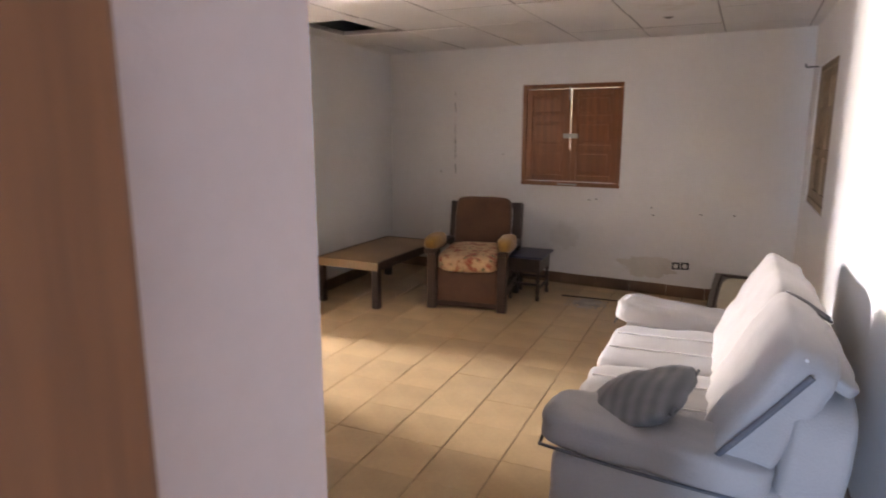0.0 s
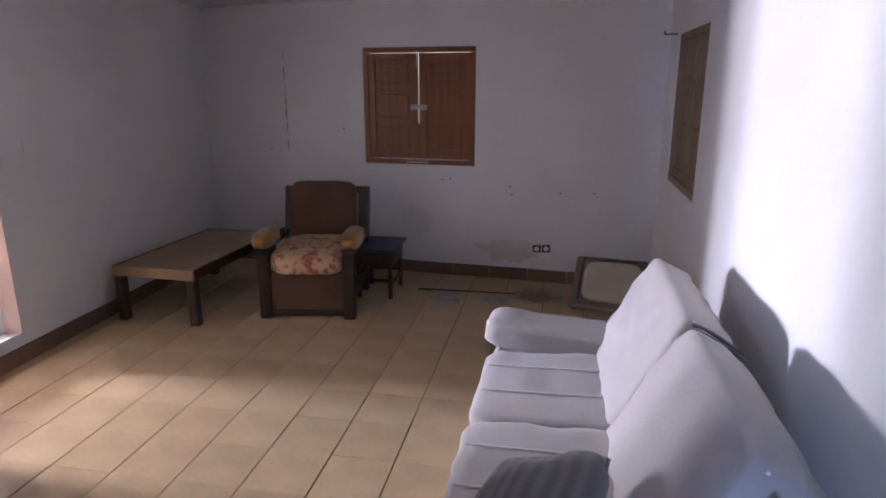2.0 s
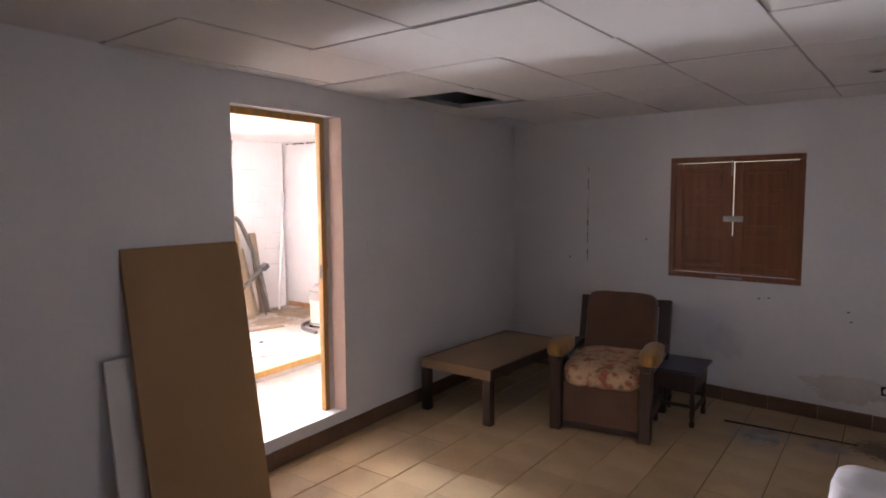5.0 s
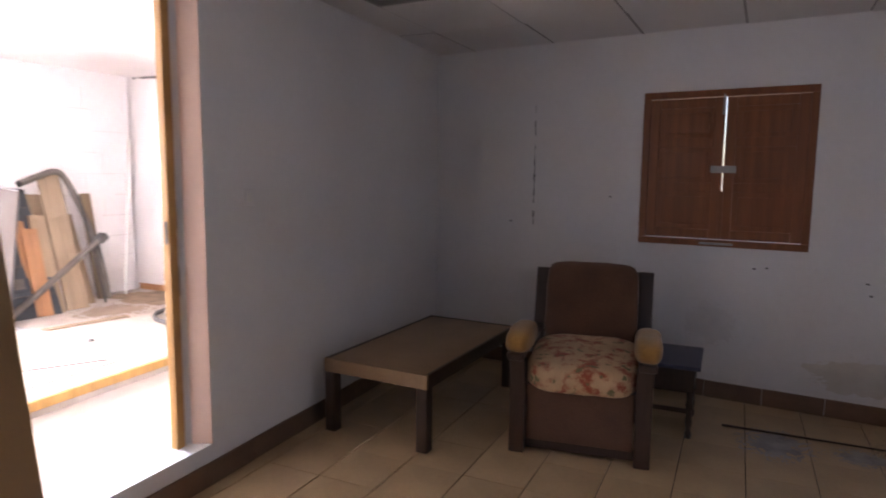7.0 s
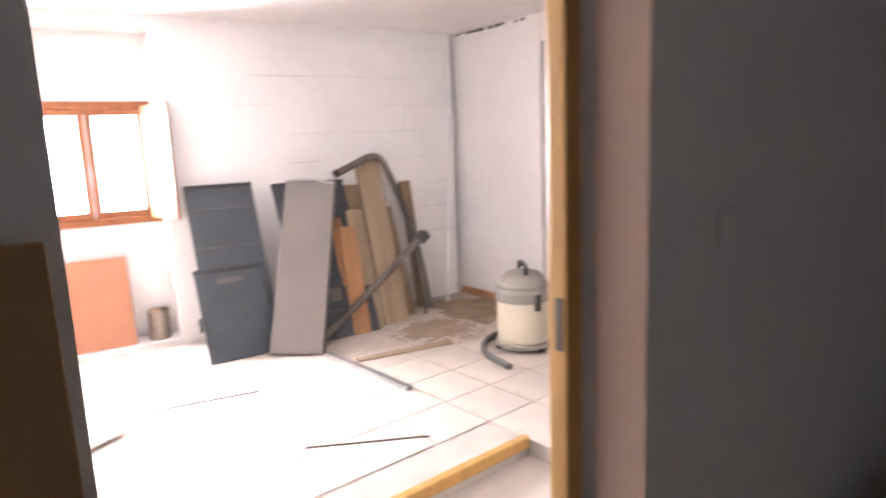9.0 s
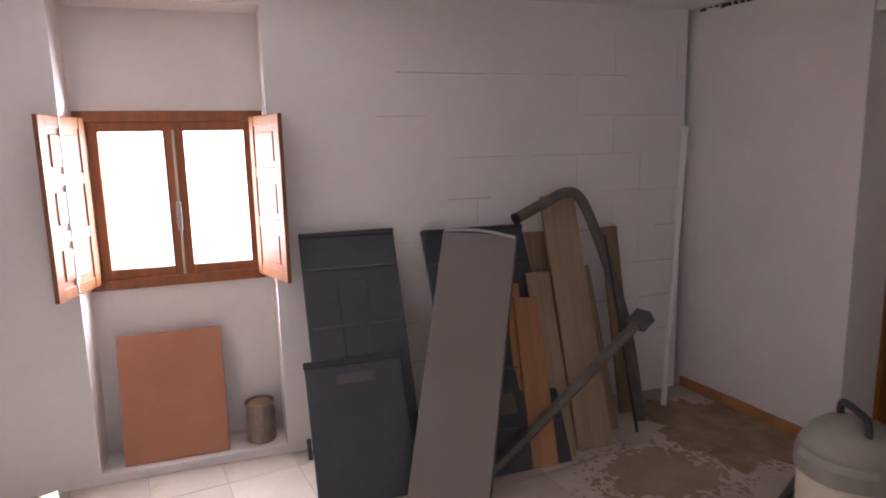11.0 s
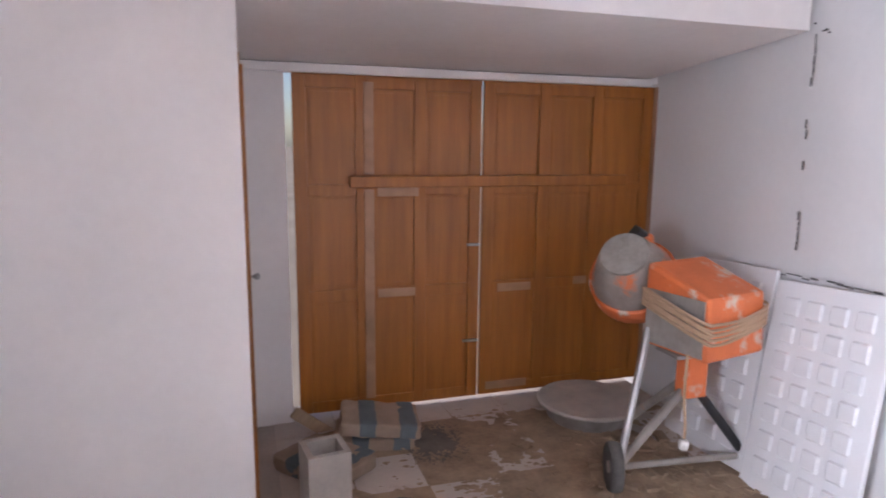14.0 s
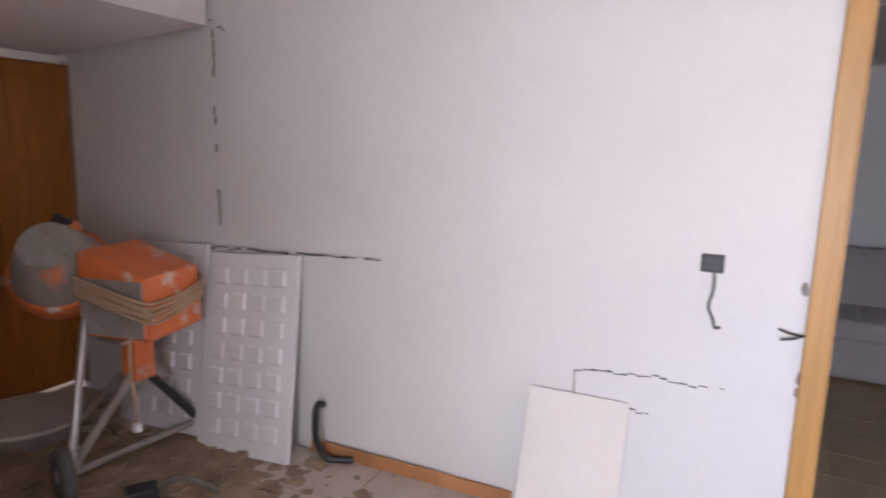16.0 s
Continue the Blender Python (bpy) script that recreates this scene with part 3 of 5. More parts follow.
part("casing", boxed(-0.022, -0.0125, JN - 0.035, JN + 0.035, 0.01, DH + 0.03, 0.003), M_FRAME, frame_ob)
part("strike_plate", boxed(0.004, 0.022, JN - 0.0475, JN - 0.0445, 0.94, 1.04, 0.001), M_RUST, frame_ob)
entr = thing("entrance_frame", pose(JAMB_X, HALL_Y - 0.006, 0), "brown wooden frame of the entrance doorway", "door frame", kind="structure")
part("jamb", boxed(0.0, 0.07, -0.09, 0.0, 0, 2.2, 0.005), M_SHUTTER, entr)
ed = thing("entrance_door", pose(JAMB_X, HALL_Y - 0.09, 0, 0, 0, 0), "dark brown wooden door folded back against the hall wall", "door")
part("leaf", boxed(-0.28, 0.07, -0.06, -0.012, 0.01, 2.15, 0.006), M_SHUTTER, ed)


def double_socket(m):
    s = thing("wall_socket", m, "double white wall socket with dark surrounds, half pulled off", "socket")
    for x in (-0.04, 0.04):
        part("plate", boxed(x - 0.036, x + 0.036, 0, 0.008, -0.034, 0.034, 0.004), M_BLACK, s)
        part("insert", lathe([(0.001, 0), (0.022, 0), (0.022, 0.006), (0.016, 0.004), (0.001, 0.003)], 16), M_PLASTIC, s, m=pose(x, 0.008, 0, -90))
    return s


double_socket(pose(0.285, FAR_Y, 0.30, 0, 4, 180))
sw = thing("light_switch", pose(left_x(4.10), 4.10, 1.325, 0, 0, -83.6), "small white light switch on the plaster wall", "switch")
part("plate", boxed(-0.04, 0.04, 0, 0.009, -0.04, 0.04, 0.003), M_PLASTER, sw)
part("rocker", boxed(-0.016, 0.016, 0.009, 0.014, -0.022, 0.022, 0.002), M_PLASTIC, sw)
for x, y in ((-1.46, 2.06), (0.20, 5.35)):
    dl = thing("ceiling_downlight", pose(x, y, CEIL(y) - 0.001), "small recessed metal downlight in the ceiling, unlit", "downlight", "ceiling downlights")
    part("ring", lathe([(0.001, -0.004), (0.035, -0.006), (0.042, -0.004), (0.043, 0.0), (0.001, 0.0)], 20), M_STEEL, dl)
    part("lens", lathe([(0.001, -0.010), (0.02, -0.008), (0.026, -0.005), (0.001, -0.004)], 16), M_BLACK, dl)


# ---- sitting room: furniture ----
def coffee_table(m):
    t = thing("coffee_table", m, "low rectangular table with dark wooden legs and a pale worn top", "table")
    w, l, h = 0.66, 1.24, 0.42
    part("top", boxed(-w / 2 + 0.02, w / 2 - 0.02, -l / 2 + 0.02, l / 2 - 0.02, h - 0.03, h, 0.004), M_RUSH, t)
    for a in (((-w / 2, w / 2, -l / 2, -l / 2 + 0.02), M_OCHRE), ((-w / 2, w / 2, l / 2 - 0.02, l / 2), M_WOODDK), ((-w / 2, -w / 2 + 0.02, -l / 2 + 0.02, l / 2 - 0.02), M_WOODDK), ((w / 2 - 0.02, w / 2, -l / 2 + 0.02, l / 2 - 0.02), M_WOODDK)):
        part("edge_rail", boxed(*a[0], h - 0.075, h + 0.003, 0.004), M_RUSH if a[1] is M_OCHRE else M_WOODDK, t)
    for sx in (-1, 1):
        for sy in (-1, 1):
            x, y = sx * (w / 2 - 0.035), sy * (l / 2 - 0.035)
            part("leg", boxed(x - 0.033, x + 0.033, y - 0.033, y + 0.033, 0, h - 0.031, 0.006), M_WOODDK, t)
    return t


coffee_table(pose(-2.32, 5.19, 0, 0, 0, 2.6))


def armchair(m):
    c = thing("armchair", m, "brown velvet armchair with floral seat cushion and ochre arm pads", "armchair")
    part("front_panel", boxed(-0.27, 0.27, -0.37, -0.33, 0.07, 0.37, 0.006), M_VELVET, c)
    part("seat_frame", boxed(-0.28, 0.28, -0.33, 0.34, 0.20, 0.36, 0.01), M_WOODDK, c)
    part("seat_cushion", padded(0.58, 0.66, 0.16, 0.08, 10, 0.006, 3, 4.5), M_FLORAL, c, "tan seat cushion with red flowers", True, pose(0, -0.09, 0.425, 3))
    part("backrest", padded(0.54, 0.13, 0.60, 0.0, 10, 0.005, 5, 7), M_VELVET, c, "", True, pose(0, 0.30, 0.63, -14))
    back = pose(0, 0.34, 0.36, -14)
    for sx in (-1, 1):
        part("back_post", boxed(sx * 0.31 - 0.045, sx * 0.31 + 0.045, -0.02, 0.05, -0.10, 0.52, 0.008), M_WOODDK, c, m=back)
        part("front_leg", boxed(sx * 0.315 - 0.04, sx * 0.315 + 0.04, -0.40, -0.32, 0, 0.50, 0.008), M_WOODDK, c)
        part("rear_leg", boxed(sx * 0.315 - 0.035, sx * 0.315 + 0.035, 0.30, 0.38, 0, 0.38, 0.008), M_WOODDK, c)
        part("side_rail", boxed(sx * 0.315 - 0.025, sx * 0.315 + 0.025, -0.32, 0.30, 0.12, 0.20, 0.006), M_WOODDK, c)
        part("armrest", boxed(sx * 0.325 - 0.045, sx * 0.325 + 0.045, -0.43, 0.32, 0.50, 0.54, 0.012), M_WOODDK, c)
        part("arm_pad", padded(0.135, 0.40, 0.12, 0.15, 8, 0.005, 8 + sx, 3.5), M_OCHRE, c, "ochre plush arm pad", True, pose(sx * 0.325, -0.22, 0.585))
    part("back_rail", boxed(-0.27, 0.27, 0.0, 0.03, 0.46, 0.52, 0.006), M_WOODDK, c, m=back)
    part("bottom_rail", boxed(-0.275, 0.275, -0.36, -0.33, 0.02, 0.07, 0.006), M_WOODDK, c)
    for x in (-0.14, 0.0, 0.14):
        part("button", lathe([(0.001, 0), (0.014, 0.002), (0.010, 0.008), (0.001, 0.010)], 10), M_VELVET, c, m=back @ pose(x, -0.105, 0.30, 90))
    return c


armchair(pose(-1.365, 5.32, 0, 0, 0, 13))


def side_table(m):
    t = thing("side_table", m, "small dark wooden side table with turned legs beside the armchair", "table")
    w, l, h = 0.36, 0.46, 0.42
    part("top", boxed(-w / 2, w / 2, -l / 2, l / 2, h - 0.022, h, 0.006), M_BLUE, t, "dark glossy top with a blue reflection in its colour")
    part("apron", boxed(-w / 2 + 0.03, w / 2 - 0.03, -l / 2 + 0.03, l / 2 - 0.03, h - 0.15, h - 0.0225, 0.004), M_WOODDK, t)
    prof = [(0.018, 0), (0.02, 0.03), (0.013, 0.05), (0.021, 0.09), (0.014, 0.15), (0.022, 0.19), (0.015, 0.22), (0.02, 0.268)]
    for sx in (-1, 1):
        for sy in (-1, 1):
            part("leg", lathe(prof, 12), M_WOODDK, t, "", True, pose(sx * (w / 2 - 0.05), sy * (l / 2 - 0.05), 0))
        part("stretcher", boxed(sx * (w / 2 - 0.05) - 0.011, sx * (w / 2 - 0.05) + 0.011, -l / 2 + 0.05, l / 2 - 0.05, 0.10, 0.125, 0.003), M_WOODDK, t)
    for sy in (-1, 1):
        part("stretcher", boxed(-w / 2 + 0.05, w / 2 - 0.05, sy * (l / 2 - 0.05) - 0.011, sy * (l / 2 - 0.05) + 0.011, 0.14, 0.165, 0.003), M_WOODDK, t)
    return t


side_table(pose(-0.985, 5.70, 0, 0, 0, 6))


def soft_block(sx, sy, sz, r, wrinkle=0.006, seed=0, cuts=7):
    """A stuffed upholstered block with rounded edges."""
    return padded(sx, sy, sz, 0.0, cuts, wrinkle, seed, r)


def sofa(m):
    s = thing("sofa", m, "worn cream fabric two-seat sofa with loose back cushions", "sofa")
    L, D = 1.80, 0.90
    part("base", soft_block(L - 0.06, D - 0.10, 0.34, 14, 0.004, 1, 10), M_SOFA, s, "", True, pose(0, 0.0, 0.18))
    for sx in (-1, 1):
        x = sx * (L / 2 - 0.13)
        part("arm", soft_block(0.25, D - 0.08, 0.46, 12, 0.006, 4 + sx, 12), M_SOFA, s, "", True, pose(x, -0.03, 0.245))
        part("arm_pad", soft_block(0.28, D - 0.16, 0.13, 6, 0.010, 9 + sx, 14), M_SOFA, s, "", True, pose(x, -0.11, 0.525, -5))
        part("arm_seam", tube([(x + sx * 0.142, -0.47, 0.50), (x + sx * 0.146, -0.2, 0.475), (x + sx * 0.143, 0.10, 0.455), (x + sx * 0.135, 0.24, 0.45)], 0.006), M_GREYDK, s, "dark piping under the arm pad")
        part("arm_front_seam", tube([(x - sx * 0.11, -0.482, 0.485), (x, -0.487, 0.478), (x + sx * 0.142, -0.47, 0.50)], 0.006), M_GREYDK, s)
    sw2 = (L - 0.52) / 2
    for sx in (-1, 1):
        part("seat_cushion", soft_block(sw2 - 0.006, 0.68, 0.17, 8, 0.009, 14 + sx, 14), M_SOFA, s, "", True, pose(sx * sw2 / 2, -0.12, 0.42, 2))
        for k in (0, 1):
            xx = sx * sw2 / 2 + (k - 0.5) * sw2 * 0.36
            part("seat_piping", tube([(xx, -0.43, 0.500), (xx + 0.01, -0.1, 0.512), (xx, 0.12, 0.516)], 0.004), M_PIPING, s)
    # dark tube stands for the shade in the gap behind the seat
    part("seat_gap_shade", tube([(-sw2, 0.17, 0.50), (0, 0.175, 0.505), (sw2, 0.17, 0.50)], 0.010), M_GREYDK, s, "dark tube painting the shade in the gap behind the seat")
    part("back_frame", soft_block(L - 0.06, 0.20, 0.74, 10, 0.005, 21, 12), M_SOFA, s, "", True, pose(0, 0.35, 0.40, -6))
    bw = (L - 0.10) / 2
    for sx in (-1, 1):
        part("back_cushion", soft_block(bw - 0.008, 0.19, 0.58, 7, 0.011, 31 + sx, 16), M_SOFA, s, "", True, pose(sx * bw / 2, 0.225, 0.655, -27))
        part("cover_flap", soft_block(bw - 0.09, 0.20, 0.05, 7, 0.008, 41 + sx, 12), M_SOFA, s, "", True, pose(sx * (bw / 2 - 0.03), 0.385, 0.835, -32))
        # dark tubes here and at the side paint the shade of open seams
        part("flap_seam_shade", tube([(sx * 0.03, 0.31, 0.905), (sx * 0.035, 0.38, 0.875), (sx * 0.03, 0.48, 0.81)], 0.007), M_GREYDK, s, "dark tube painting the shade in the open seam")
        part("cushion_piping", tube([(sx * 0.03, 0.318, 0.902), (sx * bw * 0.5, 0.325, 0.912), (sx * (bw - 0.03), 0.315, 0.898)], 0.006), M_PIPING, s)
        part("side_seam_shade", tube([(sx * (bw + 0.012), 0.33, 0.865), (sx * (bw + 0.022), 0.20, 0.70), (sx * (bw + 0.016), 0.06, 0.52)], 0.010), M_GREYDK, s, "dark tube painting the shade in the open side seam")
    return s


sofa(pose(0.83, 3.085, 0, 0, 0, -86))


def striped_fabric():
    m = material("striped_grey_fabric", (0.22, 0.215, 0.215), 0.95, 0.1, 4, 0.5, 120, sheen=0.2)
    nt = m.node_tree
    n, link = nt.nodes, nt.links.new
    b = n["Principled BSDF"]
    src = b.inputs["Base Color"].links[0].from_socket
    tc, w = n.new("ShaderNodeTexCoord"), n.new("ShaderNodeTexWave")
    link(tc.outputs["Object"], w.inputs["Vector"])
    w.inputs["Scale"].default_value, w.inputs["Distortion"].default_value = 5.5, 1.2
    mx = n.new("ShaderNodeMix")
    mx.data_type = "RGBA"
    link(src, mx.inputs["A"])
    mx.inputs["B"].default_value = (0.15, 0.15, 0.155, 1)
    link(w.outputs["Fac"], mx.inputs["Factor"])
    link(mx.outputs["Result"], b.inputs["Base Color"])
    return m


def throw_pillow(m):
    t = thing("throw_pillow", m, "crumpled grey striped cushion lying on the sofa seat", "cushion")
    bm = padded(0.44, 0.42, 0.085, 1.0, 14, 0.016, 51, 2.6)
    for v in bm.verts:
        u = max(abs(v.co.x), abs(v.co.y)) / 0.23
        k = min(abs(v.co.x), abs(v.co.y)) / 0.23
        v.co.xy *= 1 + 0.10 * k * u
    part("cover", bm, striped_fabric(), t, "", True)
    part("piping", tube([(0.205, -0.17, 0), (0.212, 0, 0.004), (0.205, 0.17, 0)], 0.006), M_GREYDK, t)
    part("tassel", soft_block(0.06, 0.05, 0.03, 3, 0.008, 62, 5), M_GREYDK, t, "", False, pose(-0.24, -0.23, 0))
    return t


throw_pillow(pose(0.695, 2.43, 0.615, 12, -24, -14) @ Matrix.Scale(0.9, 4))

# upholstered seat tipped against the far wall beside the sofa
seat = thing("loose_chair_seat", pose(0.875, 5.85, 0.17, 34, 0, -4), "brown-framed cream chair seat tipped up in the corner", "chair seat")
fr = bmesh.new()
add_box(fr, -0.28, 0.28, -0.26, 0.26, -0.03, 0.02, 0.018)
part("frame", fr, M_GREYPANEL, seat)
part("pad", padded(0.44, 0.40, 0.05, 0.2, 8, 0.002, 71, 5), M_CREAM, seat, "", True, pose(0.02, 0, 0.02))
part("rim", tube([(-0.22, -0.2, 0.03), (-0.22, 0.19, 0.03), (-0.15, 0.215, 0.03), (0.2, 0.215, 0.03)], 0.01), M_WOODDK, seat)

stick = thing("floor_stick", pose(-0.275, 5.86, 0.008, 0, 0, 6), "thin dark stick lying on the tiled floor", "stick")
part("shaft", rod((-0.42, 0, 0), (0.42, 0, 0.0), 0.008, 0.005), M_WOODDK, stick)

# boards leaning by the doorway
hb = thing("leaning_hardboard", Matrix.Translation((-2.27, 2.60, 0)) @ pose(0, 0, 0, 0, -9.4, 3), "tall tan hardboard sheet leaning against the wall", "board")
part("sheet", boxed(-0.016, 0.016, -0.33, 0.33, 0.0, 1.47, 0.003), M_MDF, hb)
wb = thing("leaning_white_board", Matrix.Translation((-2.33, 2.35, 0)) @ pose(0, 0, 0, 0, -8, 3), "narrow white board leaning behind the hardboard", "board")
part("sheet", boxed(-0.012, 0.012, -0.2, 0.25, 0.0, 0.93, 0.003), M_WHITEBOARD, wb)

# ---- workshop: built-in things ----
def in2(x, y, z=F2, rx=0, ry=0, rz=0):
    return M2 @ pose(x, y, z, rx, ry, rz)


WALL_TURN = -8.4
# local frame on the west wall: x along the wall (north), y out of the wall into the room
west = lambda y, out=0.0, z=F2: M2 @ Matrix.Translation((*wa(y, out), z)) @ pose(0, 0, 0, 0, 0, 90 + WALL_TURN) @ pose(0, 0, 0, 0, 0, 0)


def joint_lines(name, rows, along, m, label):
    """Fine recessed-looking mortar ridges between whitewashed blocks, row by row."""
    bm = bmesh.new()
    rng = random.Random(4)
    for k, z in enumerate(rows):
        x = along[0]
        while x < along[1]:
            w = rng.uniform(0.25, 0.8)
            if rng.random() < 0.8:
                add_box(bm, x, min(x + w, along[1]), -0.003, 0.0015, z + rng.uniform(-0.003, 0.003), z + 0.005)
            x += w + rng.uniform(0, 0.1)
        x = along[0] + (0.25 if k % 2 else 0.05)
        while x < along[1]:
            if rng.random() < 0.45:
                add_box(bm, x, x + 0.003, -0.003, 0.001, z, z + 0.23)
            x += 0.46
    bm.transform(m)
    return struct(name, bm, M_JOINT, label, "wall")


joint_lines("block_joints", [0.55 + 0.235 * k for k in range(9)], (-2.42, -0.02), M2 @ Matrix.Translation((*wa(6.73), 0)) @ pose(0, 0, 0, 0, 0, 90 + WALL_TURN) @ pose(0, 0, 0, 0, 0, 0) @ Matrix.Scale(-1, 4, (0, 1, 0)), "thin grey joints between whitewashed blocks")

skirting("workshop_skirting_pier", (PIER_X, PIER_Y), (west_x(PIER_Y) + 0.02, PIER_Y + 0.065), M_SKIRT2, 0.07, 0.014, Matrix.Translation((0, 0, 0)) @ M2 @ Matrix.Translation((0, 0, F2)), "terracotta skirting tiles at the foot of the pier")
skirting("workshop_skirting_east", (EAST, LAND_Y), (EAST, 6.05), M_SKIRT2, 0.07, 0.014, M2 @ Matrix.Translation((0, 0, F2)), "terracotta skirting tiles under the white wall")


def casement_window():
    m = M2 @ Matrix.Translation((*wa(NICHE_B - 0.005, -0.25), 1.32)) @ pose(0, 0, 0, 0, 0, -90 + WALL_TURN)
    w, h = math.hypot(NICHE_B - NICHE_A, 0.147 * (NICHE_B - NICHE_A)) - 0.012, 0.925
    win = thing("window_3", m, "reddish-brown casement window in a niche, shutters open, bright outside", "window", kind="structure")
    t = 0.055
    for nm, b in (("frame_head", (0, w, -0.07, 0.012, h - t, h)), ("frame_sill", (0, w, -0.07, 0.02, 0, t)), ("frame_jamb", (0, t, -0.07, 0.012, t, h - t)), ("frame_jamb", (w - t, w, -0.07, 0.012, t, h - t))):
        part(nm, boxed(*b, 0.005), M_SHUTTER, win)
    lw = (w - 2 * t) / 2
    for k in (0, 1):
        x0 = t + k * lw
        bm = bmesh.new()
        s = 0.05
        add_box(bm, x0, x0 + s, -0.04, 0.006, t, h - t, 0.004)
        add_box(bm, x0 + lw - s, x0 + lw - 0.001, -0.04, 0.006, t, h - t, 0.004)
        add_box(bm, x0 + s, x0 + lw - s, -0.039, 0.005, t, t + s, 0.004)
        add_box(bm, x0 + s, x0 + lw - s, -0.039, 0.005, h - t - s, h - t, 0.004)
        sash = part("sash", bm, M_SHUTTER, win)
        pane = part("pane", boxed(x0 + s, x0 + lw - s, -0.02, -0.016, t + s, h - t - s), M_GLASS, sash)
        pane.visible_shadow = False
    part("handle_rod", rod((w / 2, 0.02, 0.06), (w / 2, 0.02, h - 0.1), 0.007), M_STEEL, win)
    part("handle", boxed(w / 2 - 0.012, w / 2 + 0.012, 0.02, 0.045, 0.30, 0.45, 0.005), M_STEEL, win)
    for k, a in ((0, 96), (1, -104)):
        bm = bmesh.new()
        lw2, lh, s = 0.40, h - 0.07, 0.055
        add_box(bm, 0, s, -0.022, 0, 0, lh, 0.003)
        add_box(bm, lw2 - s, lw2, -0.022, 0, 0, lh, 0.003)
        zs = [0, (lh - s) / 3, 2 * (lh - s) / 3, lh - s]
        for z in zs:
            add_box(bm, s, lw2 - s, -0.021, -0.001, z, z + s, 0.003)
        leaf = part("shutter", bm, M_SHUTTER, win)
        for a0, a1 in zip(zs, zs[1:]):
            pb = bmesh.new()
            add_box(pb, s, lw2 - s, -0.016, -0.008, a0 + s, a1)
            add_box(pb, s + 0.03, lw2 - s - 0.03, -0.020, -0.002, a0 + s + 0.03, a1 - 0.03, 0.006)
            part("panel", pb, M_SHUTTER, leaf)
        if k == 0:
            leaf.matrix_basis = pose(0.055, 0.03, 0.035, 0, 0, 108)
        else:
            leaf.matrix_basis = pose(w - 0.055, 0.03, 0.035, 0, 0, 74)
    return win


casement_window()


def gate():
    g = thing("wooden_gate", in2(-5.405, 7.99, F2), "double orange-brown panelled wooden gate with patched boards", "gate", kind="structure")
    H = 2.10
    for k, (x0, x1) in enumerate(((0.030, 1.192), (1.208, 2.445))):
        z0 = 0.034
        leaf = part("leaf", boxed(x0, x1, 0.022, 0.04, z0, H, 0.003), M_GATE, g)
        n = 3
        sw = 0.075
        xs = [x0 + (x1 - x0 - sw) * i / n for i in range(n + 1)]
        for x in xs:
            part("stile", boxed(x, x + sw, 0.008, 0.0215, z0, H, 0.003), M_GATE, leaf)
        for z in (z0, 0.745, 1.39, H - 0.08):
            for a, b in zip(xs, xs[1:]):
                part("rail", boxed(a + sw, b, 0.009, 0.0215, z, z + 0.07, 0.003), M_GATE, leaf)
        for za, zb in ((z0 + 0.08, 0.745), (0.825, 1.39), (1.47, H - 0.08)):
            for a, b in zip(xs, xs[1:]):
                part("panel", boxed(a + sw + 0.02, b - 0.02, 0.0185, 0.0217, za + 0.02, zb - 0.02, 0.002), M_GATE, leaf)
    part("cross_bar", boxed(0.35, 2.25, -0.03, -0.001, 1.44, 1.51, 0.006), M_GATE, g)
    part("patch", boxed(0.44, 0.50, -0.006, -0.001, 0.10, 1.43, 0.002), M_PATCH, g, "pale bare wood strip")
    part("patch", boxed(0.44, 0.50, -0.006, -0.001, 1.52, 2.06, 0.002), M_PATCH, g, "pale bare wood strip")
    for x, z, w in ((0.52, 0.755, 0.24), (1.32, 0.745, 0.24), (1.88, 0.765, 0.10), (0.52, 1.385, 0.26), (1.25, 0.07, 0.30)):
        part("patch", boxed(x, x + w, -0.006, -0.001, z, z + 0.055, 0.002), M_PATCH, g, "pale bare wood strip")
    part("lock", boxed(1.10, 1.19, -0.02, -0.001, 1.06, 1.075, 0.003), M_STEEL, g)
    part("bolt", boxed(1.08, 1.19, -0.02, -0.001, 0.42, 0.435, 0.003), M_STEEL, g)
    part("hinge_post", boxed(2.448, 2.478, -0.03, 0.03, 0, H, 0.004), M_PATCH, g)
    return g


gate()
struct("gate_lintel_trim", boxed(PIER_X + 0.003, EAST - 0.003, 7.935, 7.978, 2.455, 2.505, 0.006, M2), M_PLASTER2, "white trim above the gate", "trim")
struct("gate_threshold", boxed(-5.40, EAST - 0.005, 8.01, 8.24, F2 - 0.3, F2 - 0.01, 0.004, M2), M_CONCRETE, "concrete threshold under the gate", "threshold")

rd = thing("recess_door", in2(PIER_X - 0.03, PIER_Y + 0.325, F2), "narrow orange-brown wooden door in the side wall of the recess", "door")
part("leaf", boxed(0.0, 0.035, 0.0, 0.77, 0.005, 2.07, 0.004), M_GATE, rd)
for z in (0.02, 0.9, 1.85):
    part("rail", boxed(0.036, 0.046, 0.09, 0.68, z, z + 0.12, 0.003), M_GATE, rd)
part("stile", boxed(0.036, 0.047, 0.005, 0.09, 0.02, 2.02, 0.003), M_GATE, rd)
part("stile", boxed(0.036, 0.047, 0.68, 0.765, 0.02, 2.02, 0.003), M_GATE, rd)
part("knob", lathe([(0.004, 0), (0.012, 0.02), (0.02, 0.03), (0.016, 0.045), (0.002, 0.05)], 12), M_STEEL, rd, m=pose(0.047, 0.70, 0.98, 0, 90))


